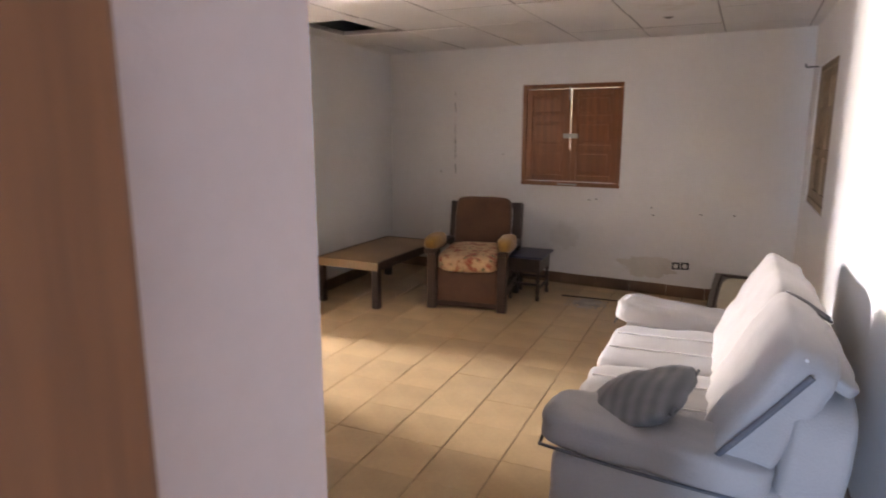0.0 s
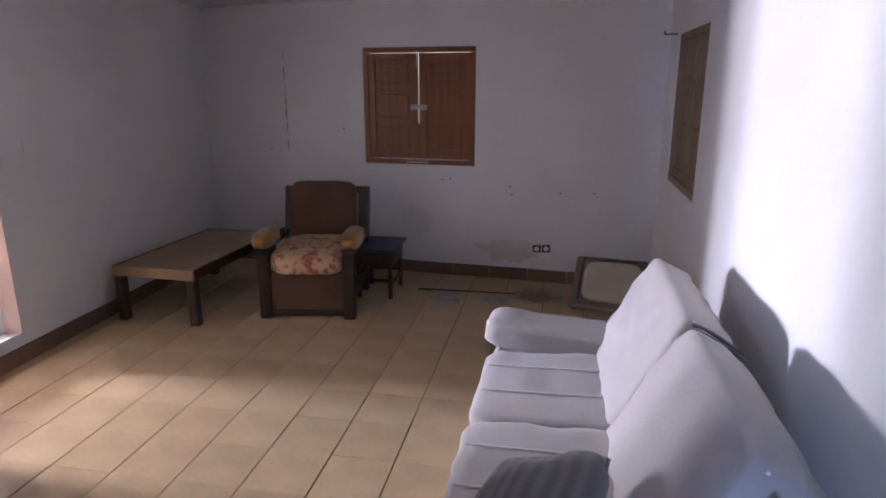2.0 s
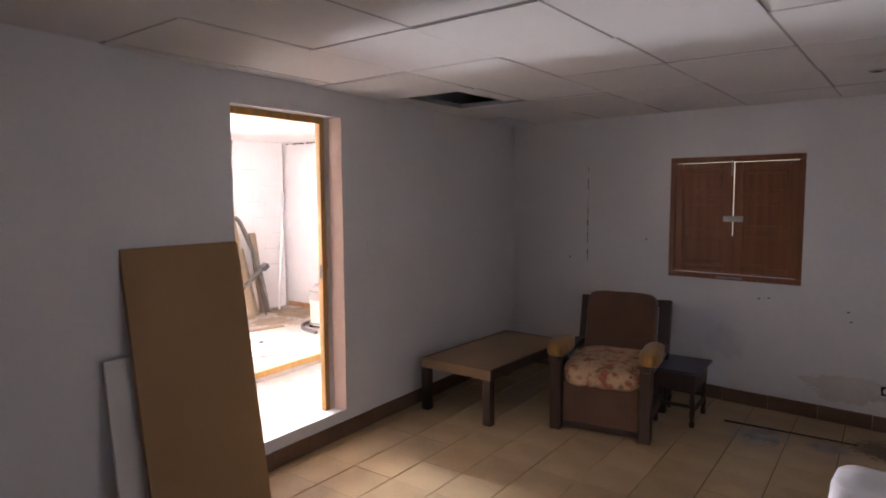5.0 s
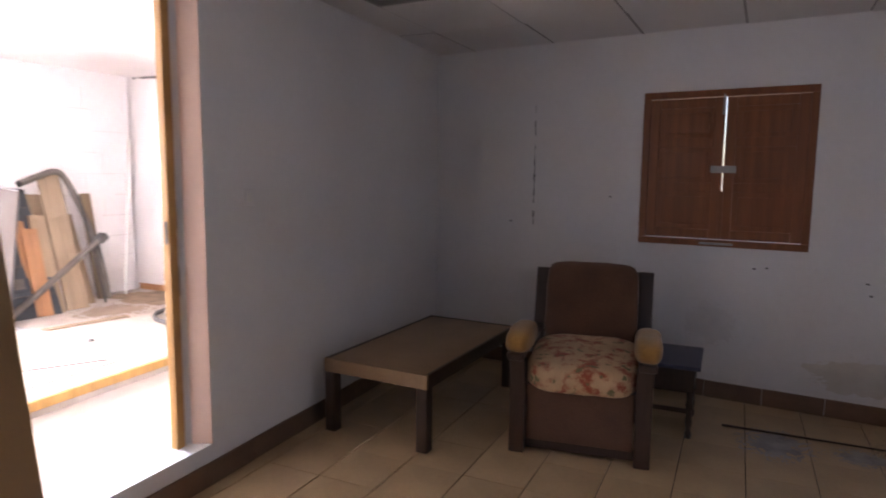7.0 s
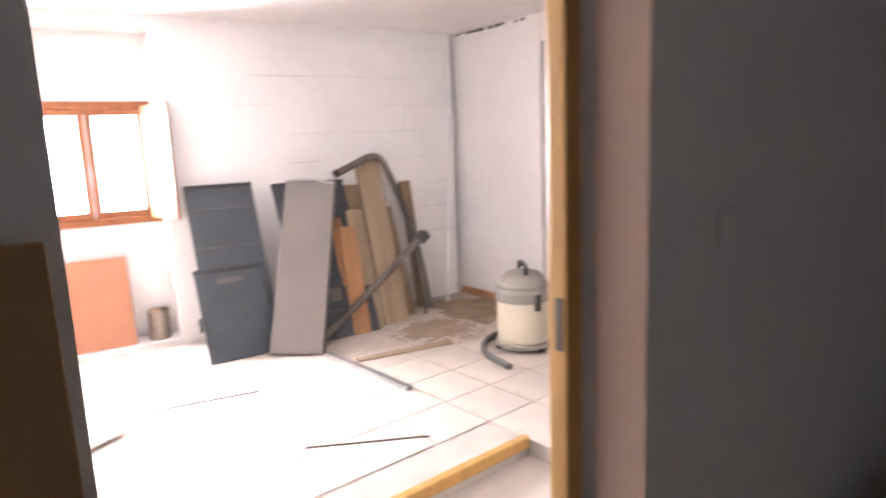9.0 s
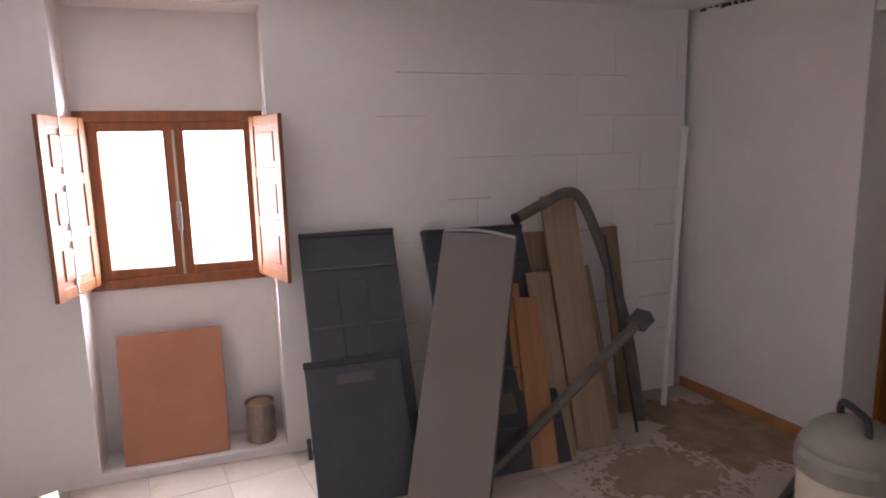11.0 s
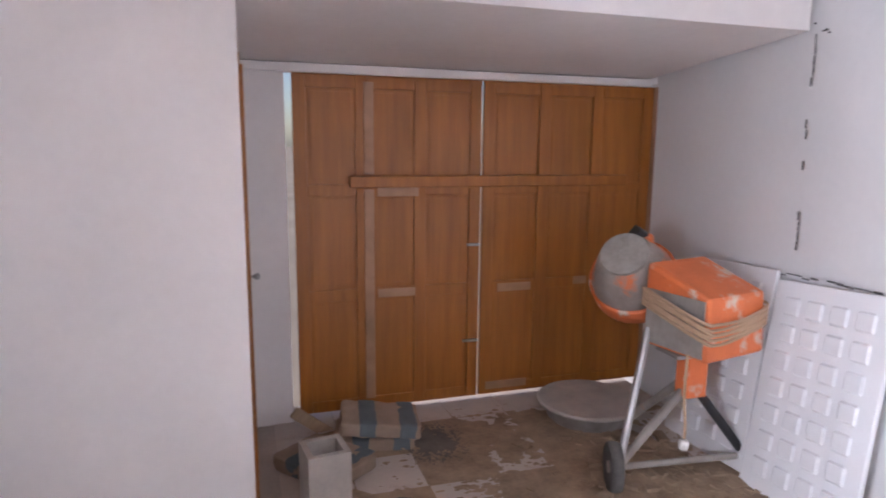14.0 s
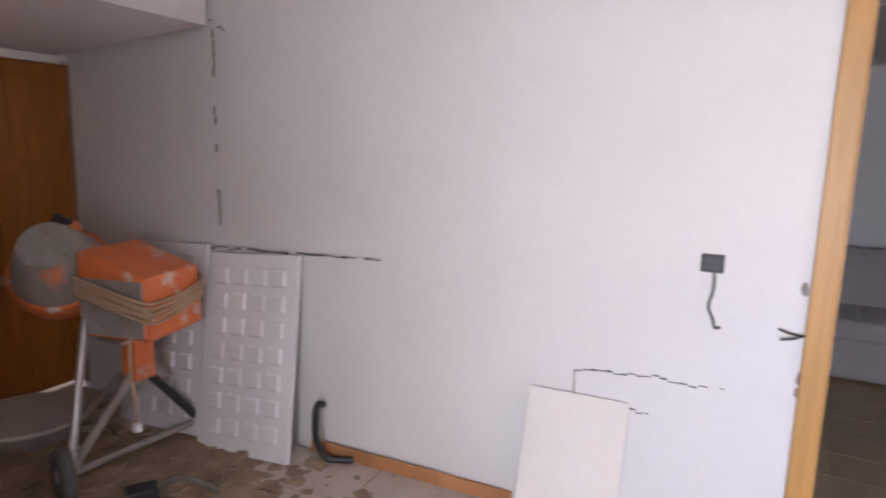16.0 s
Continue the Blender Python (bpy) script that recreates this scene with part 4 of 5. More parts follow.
# cracks and pencil marks on the dividing wall
def wall_marks():
    bm = bmesh.new()
    rng = random.Random(9)
    def line(y0, z0, y1, z1, n, w, gap):
        for i in range(n):
            if rng.random() < gap:
                continue
            a, b = i / n, (i + 0.9) / n
            ya, za, yb, zb = y0 + (y1 - y0) * a, z0 + (z1 - z0) * a, y0 + (y1 - y0) * b, z0 + (z1 - z0) * b
            j = rng.uniform(-0.006, 0.006)
            ww = w * rng.uniform(0.5, 1.3)
            if abs(yb - ya) > abs(zb - za):
                add_box(bm, EAST - 0.0025, EAST + 0.001, min(ya, yb), max(ya, yb), za + j, za + j + ww)
            else:
                add_box(bm, EAST - 0.0025, EAST + 0.001, ya + j, ya + j + ww, min(za, zb), max(za, zb))
    line(6.68, 2.60, 6.67, 1.50, 22, 0.008, 0.35)
    line(6.70, 2.64, 6.60, 2.58, 6, 0.012, 0.2)
    line(6.85, 1.415, 5.63, 1.46, 26, 0.009, 0.1)
    line(4.64, 1.08, 4.26, 1.11, 12, 0.006, 0.0)
    line(4.64, 1.08, 4.64, 0.95, 6, 0.006, 0.0)
    line(4.26, 1.09, 3.95, 1.11, 8, 0.006, 0.1)
    line(4.46, 0.945, 4.32, 0.935, 5, 0.004, 0.0)
    bm.transform(M2)
    return bm


struct("wall_marks", wall_marks(), M_RUBBER, "dark cracks and pencil lines on the white wall", "wall")
ceil_marks = bmesh.new()
rr = random.Random(3)
for k in range(40):
    x = -6.7 + k * 0.022
    if rr.random() < 0.6:
        add_box(ceil_marks, x, x + 0.018, PIER_Y - 0.004 - 0.035 * (x + 6.7) / 1.0 + 0.04, PIER_Y + 0.045, 2.825 - rr.uniform(0, 0.02), 2.83)
struct("ceiling_crack", ceil_marks, M_RUBBER, "broken plaster edge along the ceiling", "ceiling", M2)

sk = thing("wall_outlet_box", in2(EAST, 4.136, 1.605, 0, 0, 90), "open black electrical box with a hanging grey cable", "socket")
part("box", boxed(-0.042, 0.042, 0, 0.012, -0.036, 0.036, 0.004), M_BLACK, sk)
part("inner", boxed(-0.028, 0.028, 0.012, 0.016, -0.022, 0.022, 0.004), M_CHAR, sk)
part("cable", tube([(-0.01, 0.012, -0.03), (-0.012, 0.014, -0.1), (0.0, 0.012, -0.17), (-0.02, 0.016, -0.22), (-0.03, 0.02, -0.25), (-0.05, 0.02, -0.245)], 0.006), M_RUBBER, sk)
wr = thing("loose_wires", in2(EAST, 3.80, 1.36, 0, 0, 90), "loose grey wires sticking out of broken plaster", "wire")
part("wire", tube([(0, 0.0, 0), (0.02, 0.03, 0.01), (0.06, 0.05, 0.02), (0.09, 0.045, 0.03)], 0.004), M_BLACK, wr)
part("wire", tube([(0, 0.0, 0.01), (0.03, 0.04, 0.0), (0.08, 0.05, -0.01)], 0.004), M_BLACK, wr)
part("plaster_scar", soft_block(0.07, 0.012, 0.16, 3, 0.006, 81, 5), M_CEMENT, wr, m=pose(0, 0.0, 0.18))
part("plaster_scar", soft_block(0.06, 0.012, 0.16, 3, 0.006, 82, 5), M_CEMENT, wr, m=pose(-0.01, 0.0, -0.17))
cw = thing("ceiling_wire", in2(-4.25, 6.5, CEIL2), "short grey wires hanging from the ceiling", "wire")
part("wire", tube([(0, 0, 0), (0.01, 0, -0.04), (0.04, 0.01, -0.06), (0.06, 0.01, -0.03)], 0.004), M_RUBBER, cw)
part("wire", tube([(0, 0, 0), (-0.02, 0, -0.03), (-0.03, 0.01, -0.08)], 0.004), M_RUBBER, cw)


# ---- workshop: leaning boards and panels along the west wall ----
def lean(name, y, half, h, base, label, category, turn=0.0, z=F2, top_gap=0.02):
    """Empty at the foot of something that leans on the west wall: x along the wall, z up the leaning thing."""
    ang = math.degrees(math.asin(min(0.9, (base - top_gap) / h)))
    m = M2 @ Matrix.Translation((*wa(y, base), z)) @ pose(0, 0, 0, 0, 0, 90 + WALL_TURN + turn) @ pose(0, 0, 0, -ang, 0, 0)
    return thing(name, m, label, category)


def ribbed_panel(y, w, h, base, label, z=F2, turn=0.0):
    t = lean("ribbed_plastic_board", y, w / 2, h, base, label, "panel", turn, z, 0.05)
    bm = boxed(-w / 2, w / 2, -0.012, 0.012, 0, h, 0.006)
    part("sheet", bm, M_CHAR, t)
    for k in range(4):
        zz = h * (0.16 + 0.23 * k)
        part("rib", boxed(-w / 2 + 0.02, w / 2 - 0.02, -0.020, -0.0125, zz, zz + 0.012, 0.002), M_RUBBER, t)
    part("centre_rib", boxed(-w * 0.16, w * 0.14, -0.019, -0.0125, h * 0.2, h * 0.8, 0.003), M_CHAR, t)
    part("label_plate", boxed(-w * 0.08, w * 0.08, -0.022, -0.0195, h * 0.22, h * 0.30, 0.002), M_RUST, t)
    part("clip", rod((-w / 2 - 0.006, 0, h * 0.32), (-w / 2 - 0.02, 0, h * 0.32), 0.012), M_STEEL, t)
    part("edge", boxed(-w / 2, w / 2, -0.022, 0.016, h - 0.02, h + 0.008, 0.004), M_BLACK, t)
    return t


ribbed_panel(4.52, 0.51, 1.33, 0.58, "dusty charcoal ribbed plastic panel leaning on the wall")
small = lean("plastic_cover_board", 4.47, 0.25, 0.70, 0.66, "shorter charcoal plastic panel standing in front of a taller one", "panel", 0, F2, 0.34)
part("sheet", boxed(-0.245, 0.245, -0.012, 0.012, 0, 0.68, 0.006), M_CHAR, small)
part("rim", boxed(-0.25, 0.25, -0.020, 0.014, 0.665, 0.70, 0.004), M_BLACK, small)
part("grip", boxed(-0.10, 0.10, -0.018, -0.0125, 0.57, 0.62, 0.008), M_RUBBER, small)
part("clip", boxed(-0.27, -0.25, -0.02, 0.02, 0.24, 0.34, 0.004), M_BLACK, small)
ribbed_panel(5.24, 0.62, 1.34, 0.66, "charcoal plastic panel behind the grey one", F2, 0.0)
gb = lean("grey_panel", 4.80, 0.2, 1.36, 0.84, "tall grey-brown flat panel with dark edge leaning on the wall", "panel", -33, F2, 0.24)
gb.matrix_basis = gb.matrix_basis @ pose(0, 0, 0, 0, 2.5, 0)
part("face", boxed(-0.20, 0.19, -0.05, -0.03, 0, 1.34, 0.006), M_GREYPANEL, gb)
part("core", boxed(-0.195, 0.185, -0.0295, 0.03, 0.004, 1.335, 0.006), M_CHAR, gb)
part("top_edge", boxed(-0.20, 0.19, -0.052, 0.03, 1.34, 1.352, 0.004), M_BLACK, gb)
part("strap", tube([(-0.19, -0.055, 1.345), (0.0, -0.058, 1.352), (0.18, -0.055, 1.325)], 0.008, 6), M_STEEL, gb)


def plank(y, w, h, base, mat, tilt, label, gap=0.02):
    p = lean("leaning_plank", y, w / 2, h, base, label, "plank", 0, F2, gap)
    p.matrix_basis = p.matrix_basis @ pose(0, 0, 0, 0, tilt, 0)
    part("board", boxed(-w / 2, w / 2, -0.014, 0.014, 0, h, 0.004), mat, p)
    return p


plank(5.60, 0.19, 1.20, 0.38, M_WEATHER, 2, "dusty wide plank leaning on the wall", 0.04)
plank(5.39, 0.15, 0.90, 0.66, M_ORANGEPLANK, 4, "orange-stained plank leaning in the stack", 0.30)
plank(5.31, 0.08, 0.98, 0.63, M_ORANGEPLANK, 5, "narrow orange-stained plank leaning in the stack", 0.24)
plank(5.74, 0.22, 1.45, 0.58, M_PLANK, 1, "long pale plank leaning on the wall", 0.08)
plank(5.52, 0.15, 1.02, 0.62, M_PLANK, 2, "short pale plank leaning in the stack", 0.24)
plank(5.42, 0.09, 0.80, 0.62, M_PLANK, 0, "narrow pale plank leaning in the stack", 0.30)
plank(5.95, 0.10, 0.98, 0.42, M_WEATHER, -3, "weathered narrow plank leaning in the stack", 0.14)
plank(6.18, 0.11, 1.17, 0.25, M_WEATHER, -1, "dark weathered plank at the end of the stack", 0.03)

bent = thing("bent_pipe", M2 @ Matrix.Translation((0, 0, 0)), "grey-brown bent pipe hooked over the planks", "pipe")
part("tube", tube([(-6.72, 5.40, 1.63), (-6.74, 5.60, 1.70), (-6.76, 5.76, 1.745), (-6.74, 5.86, 1.70), (-6.66, 5.95, 1.42), (-6.56, 6.03, 1.05), (-6.50, 6.07, 0.72), (-6.44, 6.08, F2 + 0.03)], 0.032, 10), M_RUST, bent)
# black disc paints the shade inside the pipe's open end
part("dark_end_disc", lathe([(0.012, -0.001), (0.030, -0.001), (0.034, 0.004), (0.034, 0.02), (0.012, 0.02)], 14), M_BLACK, bent, m=pose(-6.72, 5.395, 1.628, 110))
rodt = thing("thin_rod", M2 @ Matrix.Translation((0, 0, 0)), "thin dark steel rod with a crank end among the planks", "rod")
part("shaft", rod((-6.36, 5.98, F2 + 0.01), (-6.60, 5.92, 1.50), 0.009), M_BLACK, rodt)
part("crank", tube([(-6.50, 5.945, 0.95), (-6.46, 5.99, 0.95), (-6.47, 6.03, 1.02)], 0.010, 6), M_BLACK, rodt)
bar = thing("diagonal_bar", M2 @ Matrix.Translation((0, 0, 0)), "long grey wooden bar lying diagonally across the planks", "bar")
part("shaft", tube([(-6.34, 4.96, F2 + 0.04), (-6.33, 5.26, 0.60), (-6.30, 5.88, 1.04)], 0.030, 6), M_RUST, bar)
part("end_cap", boxed(-0.05, 0.05, -0.05, 0.05, -0.035, 0.035, 0.006), M_RUBBER, bar, m=pose(-6.30, 5.92, 1.065, 34))
pole = thing("white_pole", M2 @ Matrix.Translation((0, 0, 0)), "thin white tube leaning in the corner", "pole")
part("tube", rod((-6.56, 6.40, F2 + 0.01), (-6.70, 6.66, 2.12), 0.018), M_PLASTIC, pole)

# inside the window niche
tb = thing("niche_board", M2 @ Matrix.Translation((*wa(3.59, -0.05), F2 + 0.052)) @ pose(0, 0, 0, 0, 0, 90 + WALL_TURN) @ pose(0, 0, 0, -12), "terracotta-coloured board leaning under the window", "board")
part("sheet", boxed(-0.26, 0.26, -0.01, 0.01, 0, 0.68, 0.003), M_REDBOARD, tb)
can = thing("tin_can", M2 @ Matrix.Translation((*wa(4.02, -0.13), F2 + 0.05)) @ Matrix.Scale(1.4, 4), "rusty grey tin can standing in the niche", "can")
part("body", lathe([(0.055, 0), (0.058, 0.004), (0.056, 0.01), (0.056, 0.15), (0.059, 0.155), (0.059, 0.162), (0.053, 0.162), (0.052, 0.12), (0.001, 0.12)], 20), M_TIN, can)
part("contents", soft_block(0.09, 0.09, 0.04, 3, 0.012, 85, 5), M_DIRT, can, m=pose(0, 0, 0.14))


# ---- workshop: vacuum cleaner ----
def vacuum(m):
    v = thing("workshop_vacuum", m, "dusty drum vacuum cleaner with cream body and grey lid", "vacuum cleaner")
    part("drum", lathe([(0.15, 0.05), (0.165, 0.06), (0.17, 0.10), (0.175, 0.33), (0.17, 0.34)], 28), M_VACBODY, v, "", True)
    part("base_ring", lathe([(0.17, 0.03), (0.19, 0.035), (0.19, 0.06), (0.166, 0.065), (0.166, 0.03)], 28), M_VACTOP, v)
    part("collar", lathe([(0.172, 0.335), (0.186, 0.34), (0.186, 0.40), (0.178, 0.43), (0.172, 0.43)], 28), M_VACTOP, v)
    part("lid", lathe([(0.178, 0.43), (0.165, 0.455), (0.15, 0.47), (0.145, 0.49), (0.11, 0.52), (0.02, 0.53)], 28), M_VACTOP, v, "", True)
    part("handle", tube([(-0.10, 0, 0.50), (-0.10, 0, 0.55), (-0.07, 0, 0.575), (0.07, 0, 0.575), (0.10, 0, 0.55), (0.10, 0, 0.50)], 0.014), M_BLACK, v, "black carrying handle")
    for a in (30, 150, 270):
        part("wheel", lathe([(0.004, -0.012), (0.026, -0.012), (0.026, 0.012), (0.004, 0.012)], 14), M_BLACK, v, m=pose(0.165 * math.cos(radians(a)), 0.165 * math.sin(radians(a)), 0.026, 90, 0, a))
    for a in (20, 200):
        part("clip", boxed(0.17, 0.19, -0.02, 0.02, 0.29, 0.40, 0.004, pose(0, 0, 0, 0, 0, a)), M_BLACK, v)
    part("inlet", rod((-0.16, -0.02, 0.30), (-0.22, -0.03, 0.30), 0.026), M_BLACK, v)
    part("hose", tube([(-0.22, -0.03, 0.30), (-0.34, -0.02, 0.27), (-0.38, 0.0, 0.12), (-0.30, -0.10, 0.03), (-0.10, -0.24, 0.025), (0.15, -0.28, 0.025), (0.42, -0.18, 0.025)], 0.021, 10), M_RUBBER, v, "ribbed grey hose")
    return v


vacuum(in2(-5.16, 5.92, F2, 0, 0, -35) @ Matrix.Scale(1.07, 4))


# ---- workshop: concrete mixer ----
def mixer(m):
    c = thing("concrete_mixer", m, "orange concrete mixer with chipped paint, cement-crusted drum and coiled cable", "concrete mixer")
    bm = bmesh.new()
    add_box(bm, -0.215, 0.215, -0.20, 0.20, 0.0, 0.43, 0.025)
    for v in bm.verts:
        if v.co.z > 0.3 and v.co.y < 0:
            v.co.z -= 0.11
            v.co.y += 0.02
    part("motor_housing", bm, M_ORANGE, c, "orange motor housing with peeling paint", m=pose(0.05, 0, 0.69, 0, 0, 12))
    part("housing_side", boxed(-0.006, 0.0, -0.17, 0.18, 0.02, 0.30, 0.002), M_CEMENT, c, "", m=pose(0.05, 0, 0.69, 0, 0, 12) @ pose(-0.216, 0, 0))
    part("drum", lathe([(0.05, -0.34), (0.20, -0.33), (0.34, -0.14), (0.37, 0.0), (0.35, 0.10), (0.24, 0.36), (0.19, 0.42), (0.175, 0.42), (0.22, 0.34), (0.30, 0.10), (0.05, -0.25)], 32), M_DRUM, c, "grey cement-crusted drum", True, pose(-0.10, 0.40, 0.97, 0, -50, 40) @ Matrix.Scale(0.63, 4))
    part("drum_band", lathe([(0.36, -0.13), (0.385, -0.10), (0.386, 0.06), (0.366, 0.10), (0.36, 0.0)], 32), M_ORANGE, c, "orange painted band round the drum", True, pose(-0.10, 0.40, 0.97, 0, -50, 40) @ Matrix.Scale(0.63, 4))
    part("drum_lip", lathe([(0.16, 0.40), (0.20, 0.40), (0.20, 0.44), (0.16, 0.44)], 28), M_CEMENT, c, "", False, pose(-0.10, 0.40, 0.97, 0, -50, 40) @ Matrix.Scale(0.63, 4))
    part("tilt_arm", tube([(-0.2, 0.22, 0.98), (-0.1, 0.30, 1.20), (0.0, 0.42, 1.16), (0.05, 0.5, 1.0)], 0.028, 8), M_ORANGE, c)
    part("grip", boxed(-0.05, 0.05, -0.045, 0.045, -0.06, 0.06, 0.012), M_BLACK, c, m=pose(-0.12, 0.36, 1.20, 20, 30))
    part("pivot", boxed(-0.06, 0.06, -0.05, 0.05, 0.44, 0.67, 0.008), M_ORANGE, c)
    part("pivot_plate", boxed(-0.16, 0.16, -0.09, 0.09, 0.67, 0.689, 0.004), M_STEEL, c)
    for p, q, r, mt in (((0.0, 0.0, 0.52), (-0.38, 0.05, 0.06), 0.022, M_CEMENT), ((0.02, 0.02, 0.50), (0.33, -0.06, 0.09), 0.024, M_BLACK), ((-0.19, 0.12, 0.78), (-0.43, -0.04, 0.10), 0.020, M_STEEL), ((0.0, 0.06, 0.5), (-0.02, 0.55, 0.04), 0.024, M_CEMENT), ((-0.38, 0.05, 0.07), (0.33, -0.06, 0.09), 0.018, M_CEMENT)):
        part("leg", rod(p, q, r), mt, c)
    for x, y, a in ((-0.45, -0.03, 70), (0.40, -0.07, 80)):
        w = part("wheel", lathe([(0.004, -0.022), (0.085, -0.024), (0.12, -0.028), (0.125, 0.0), (0.12, 0.028), (0.085, 0.024), (0.004, 0.022)], 22), M_RUBBER, c, "", True, pose(x, y, 0.125, 0, 90, a - 90))
        part("hub", lathe([(0.002, -0.032), (0.03, -0.03), (0.03, 0.03), (0.002, 0.032)], 14), M_CEMENT, w)
    for k in range(6):
        z = 0.82 + 0.016 * k
        part("cable_loop", tube([(-0.25, 0.10, z + 0.10), (-0.17, -0.23, z + 0.0 + 0.006 * (k % 2)), (-0.05, -0.222, z - 0.04 + 0.01 * (k % 3)), (0.14, -0.19, z - 0.01), (0.305, -0.14, z + 0.03 + 0.008 * (k % 2)), (0.29, 0.05, z + 0.04)], 0.008, 6), M_ROPE, c)
    part("cable_tail", tube([(-0.20, -0.2, 0.74), (-0.21, -0.21, 0.55), (-0.20, -0.22, 0.40), (-0.20, -0.22, 0.33)], 0.007, 6), M_ROPE, c)
    part("plug", lathe([(0.004, -0.022), (0.022, -0.02), (0.025, 0.0), (0.022, 0.02), (0.004, 0.022)], 14), M_PLASTIC, c, "white plug", True, pose(-0.20, -0.22, 0.30))
    return c


mixer(in2(-3.50, 6.78, F2, 0, 0, 0))


# ---- workshop: by the gate and the east wall ----
def panel_door(y, m_lean, label):
    d = thing("leaning_door", m_lean, label, "door", "white coffered doors")
    w, h = 0.62, 1.08
    part("leaf", boxed(-w / 2, w / 2, -0.014, 0.014, 0, h, 0.004), M_WHITEDOOR, d)
    bm = bmesh.new()
    add_box(bm, -0.048, 0.048, -0.004, 0.018, 0.0, 0.096, 0.014, None, 0, 1)
    me = done("coffer", bm, M_WHITEDOOR)
    for i in range(4):
        for k in range(7):
            o = new("coffer", me)
            o.parent = d
            o.matrix_basis = pose(-0.195 + 0.13 * i, 0.0145, 0.09 + 0.136 * k)
    return d


panel_door(6.33, in2(-3.25, 6.34, F2, 0, 0, 90) @ pose(0, 0, 0, 11.5) @ pose(0, 0, 0, 0, 4), "white coffered door panel leaning on the white wall")
panel_door(7.0, in2(-3.22, 6.99, F2, 0, 0, 90) @ pose(0, 0, 0, 9.5) @ pose(0, 0, 0, 0, 3), "white coffered door panel leaning behind the concrete mixer")
wbd = thing("leaning_board", in2(-3.24, 4.385, F2, 0, 0, 90) @ pose(0, 0, 0, 19), "plain white board leaning on the wall below the outlet", "board")
part("sheet", boxed(0.02, 0.45, -0.010, 0.010, -0.10, 0.65, 0.003), M_WHITEBOARD, wbd)
hkp = thing("conduit_end", in2(EAST - 0.005, 5.95, F2), "black bent conduit coming out of the wall foot", "pipe")
part("tube", tube([(0, 0.02, 0.28), (-0.05, 0.02, 0.30), (-0.10, 0.0, 0.26), (-0.12, -0.02, 0.14), (-0.08, -0.06, 0.03), (-0.02, -0.18, 0.02)], 0.018, 8), M_BLACK, hkp)


def hollow_block(m):
    b = thing("hollow_block", m, "grey hollow concrete block standing on end", "block")
    w, h, t = 0.20, 0.30, 0.028
    bm = bmesh.new()
    o = [(-w / 2, -w / 2), (w / 2, -w / 2), (w / 2, w / 2), (-w / 2, w / 2)]
    i = [(x * (1 - 2 * t / w), y * (1 - 2 * t / w)) for x, y in o]
    ob, ot = [bm.verts.new((*p, 0)) for p in o], [bm.verts.new((*p, h)) for p in o]
    ib, it = [bm.verts.new((*p, 0.03)) for p in i], [bm.verts.new((*p, h)) for p in i]
    bm.faces.new(ob[::-1])
    bm.faces.new(ib)
    for k in range(4):
        j = (k + 1) % 4
        bm.faces.new((ob[k], ob[j], ot[j], ot[k]))
        bm.faces.new((ot[k], ot[j], it[j], it[k]))
        bm.faces.new((ib[j], ib[k], it[k], it[j]))
    part("shell", bm, M_CONCRETE, b)
    return b


hollow_block(in2(-5.34, 7.02, F2, 0, 0, 8))


def cement_bag(m, seed, label):
    m = m @ Matrix.Scale(0.76, 4)
    b = thing("cement_bag", m, label, "sack", "cement sacks")
    part("sack", padded(0.44, 0.60, 0.105, 0.0, 14, 0.010, seed, 16), M_BAG, b, "", True, pose(0, 0, 0.062))
    for y in (-0.20, 0.10):
        part("print_band", padded(0.448, 0.13, 0.112, 0.0, 10, 0.003, seed + 2, 18), M_BAGBLUE, b, "faded blue printed band", True, pose(0, y, 0.064))
    return b


cement_bag(in2(-4.96, 7.62, F2 + 0.075, 6, 0, 82), 91, "brown paper cement sack with blue bands beside the gate")
cement_bag(in2(-5.30, 7.36, F2, 0, 0, 40), 95, "dusty cement sack with blue bands on the floor")
cement_bag(in2(-4.98, 7.64, F2 - 0.02, 0, 0, 78), 99, "dirty cement sack under another one by the gate")
offcut = thing("wood_offcut", in2(-5.32, 7.80, F2 + 0.04, 0, 40, 10), "short wooden offcut propped at the gate corner", "plank")
part("board", boxed(-0.16, 0.22, -0.012, 0.012, -0.02, 0.05, 0.004), M_PLANK, offcut)
tub = thing("rubber_tub", in2(-3.62, 7.56, F2), "shallow grey rubber tub crusted with cement", "tub")
part("shell", lathe([(0.01, 0.0), (0.25, 0.0), (0.30, 0.10), (0.285, 0.10), (0.24, 0.02), (0.01, 0.02)], 32), M_CEMENT, tub)
# darker disc over the bottom of the tub
part("inner_disc", lathe([(0.002, 0.024), (0.12, 0.026), (0.243, 0.024), (0.243, 0.021), (0.002, 0.021)], 32), M_BROWNBLACK, tub, "dark disc inside the tub")
part("rim", lathe([(0.282, 0.098), (0.318, 0.100), (0.322, 0.112), (0.312, 0.122), (0.284, 0.118)], 32), M_CONCRETE, tub)
mal = thing("club_hammer", in2(-3.80, 6.38, F2 + 0.04, 0, 0, -35), "black-headed hammer lying in the rubble", "hammer")
part("head", boxed(-0.10, 0.04, -0.05, 0.05, -0.03, 0.06, 0.012), M_BLACK, mal)
part("handle", tube([(0.02, 0, 0.03), (0.14, 0.02, 0.05), (0.30, -0.06, -0.01)], 0.018, 8), M_RUST, mal)


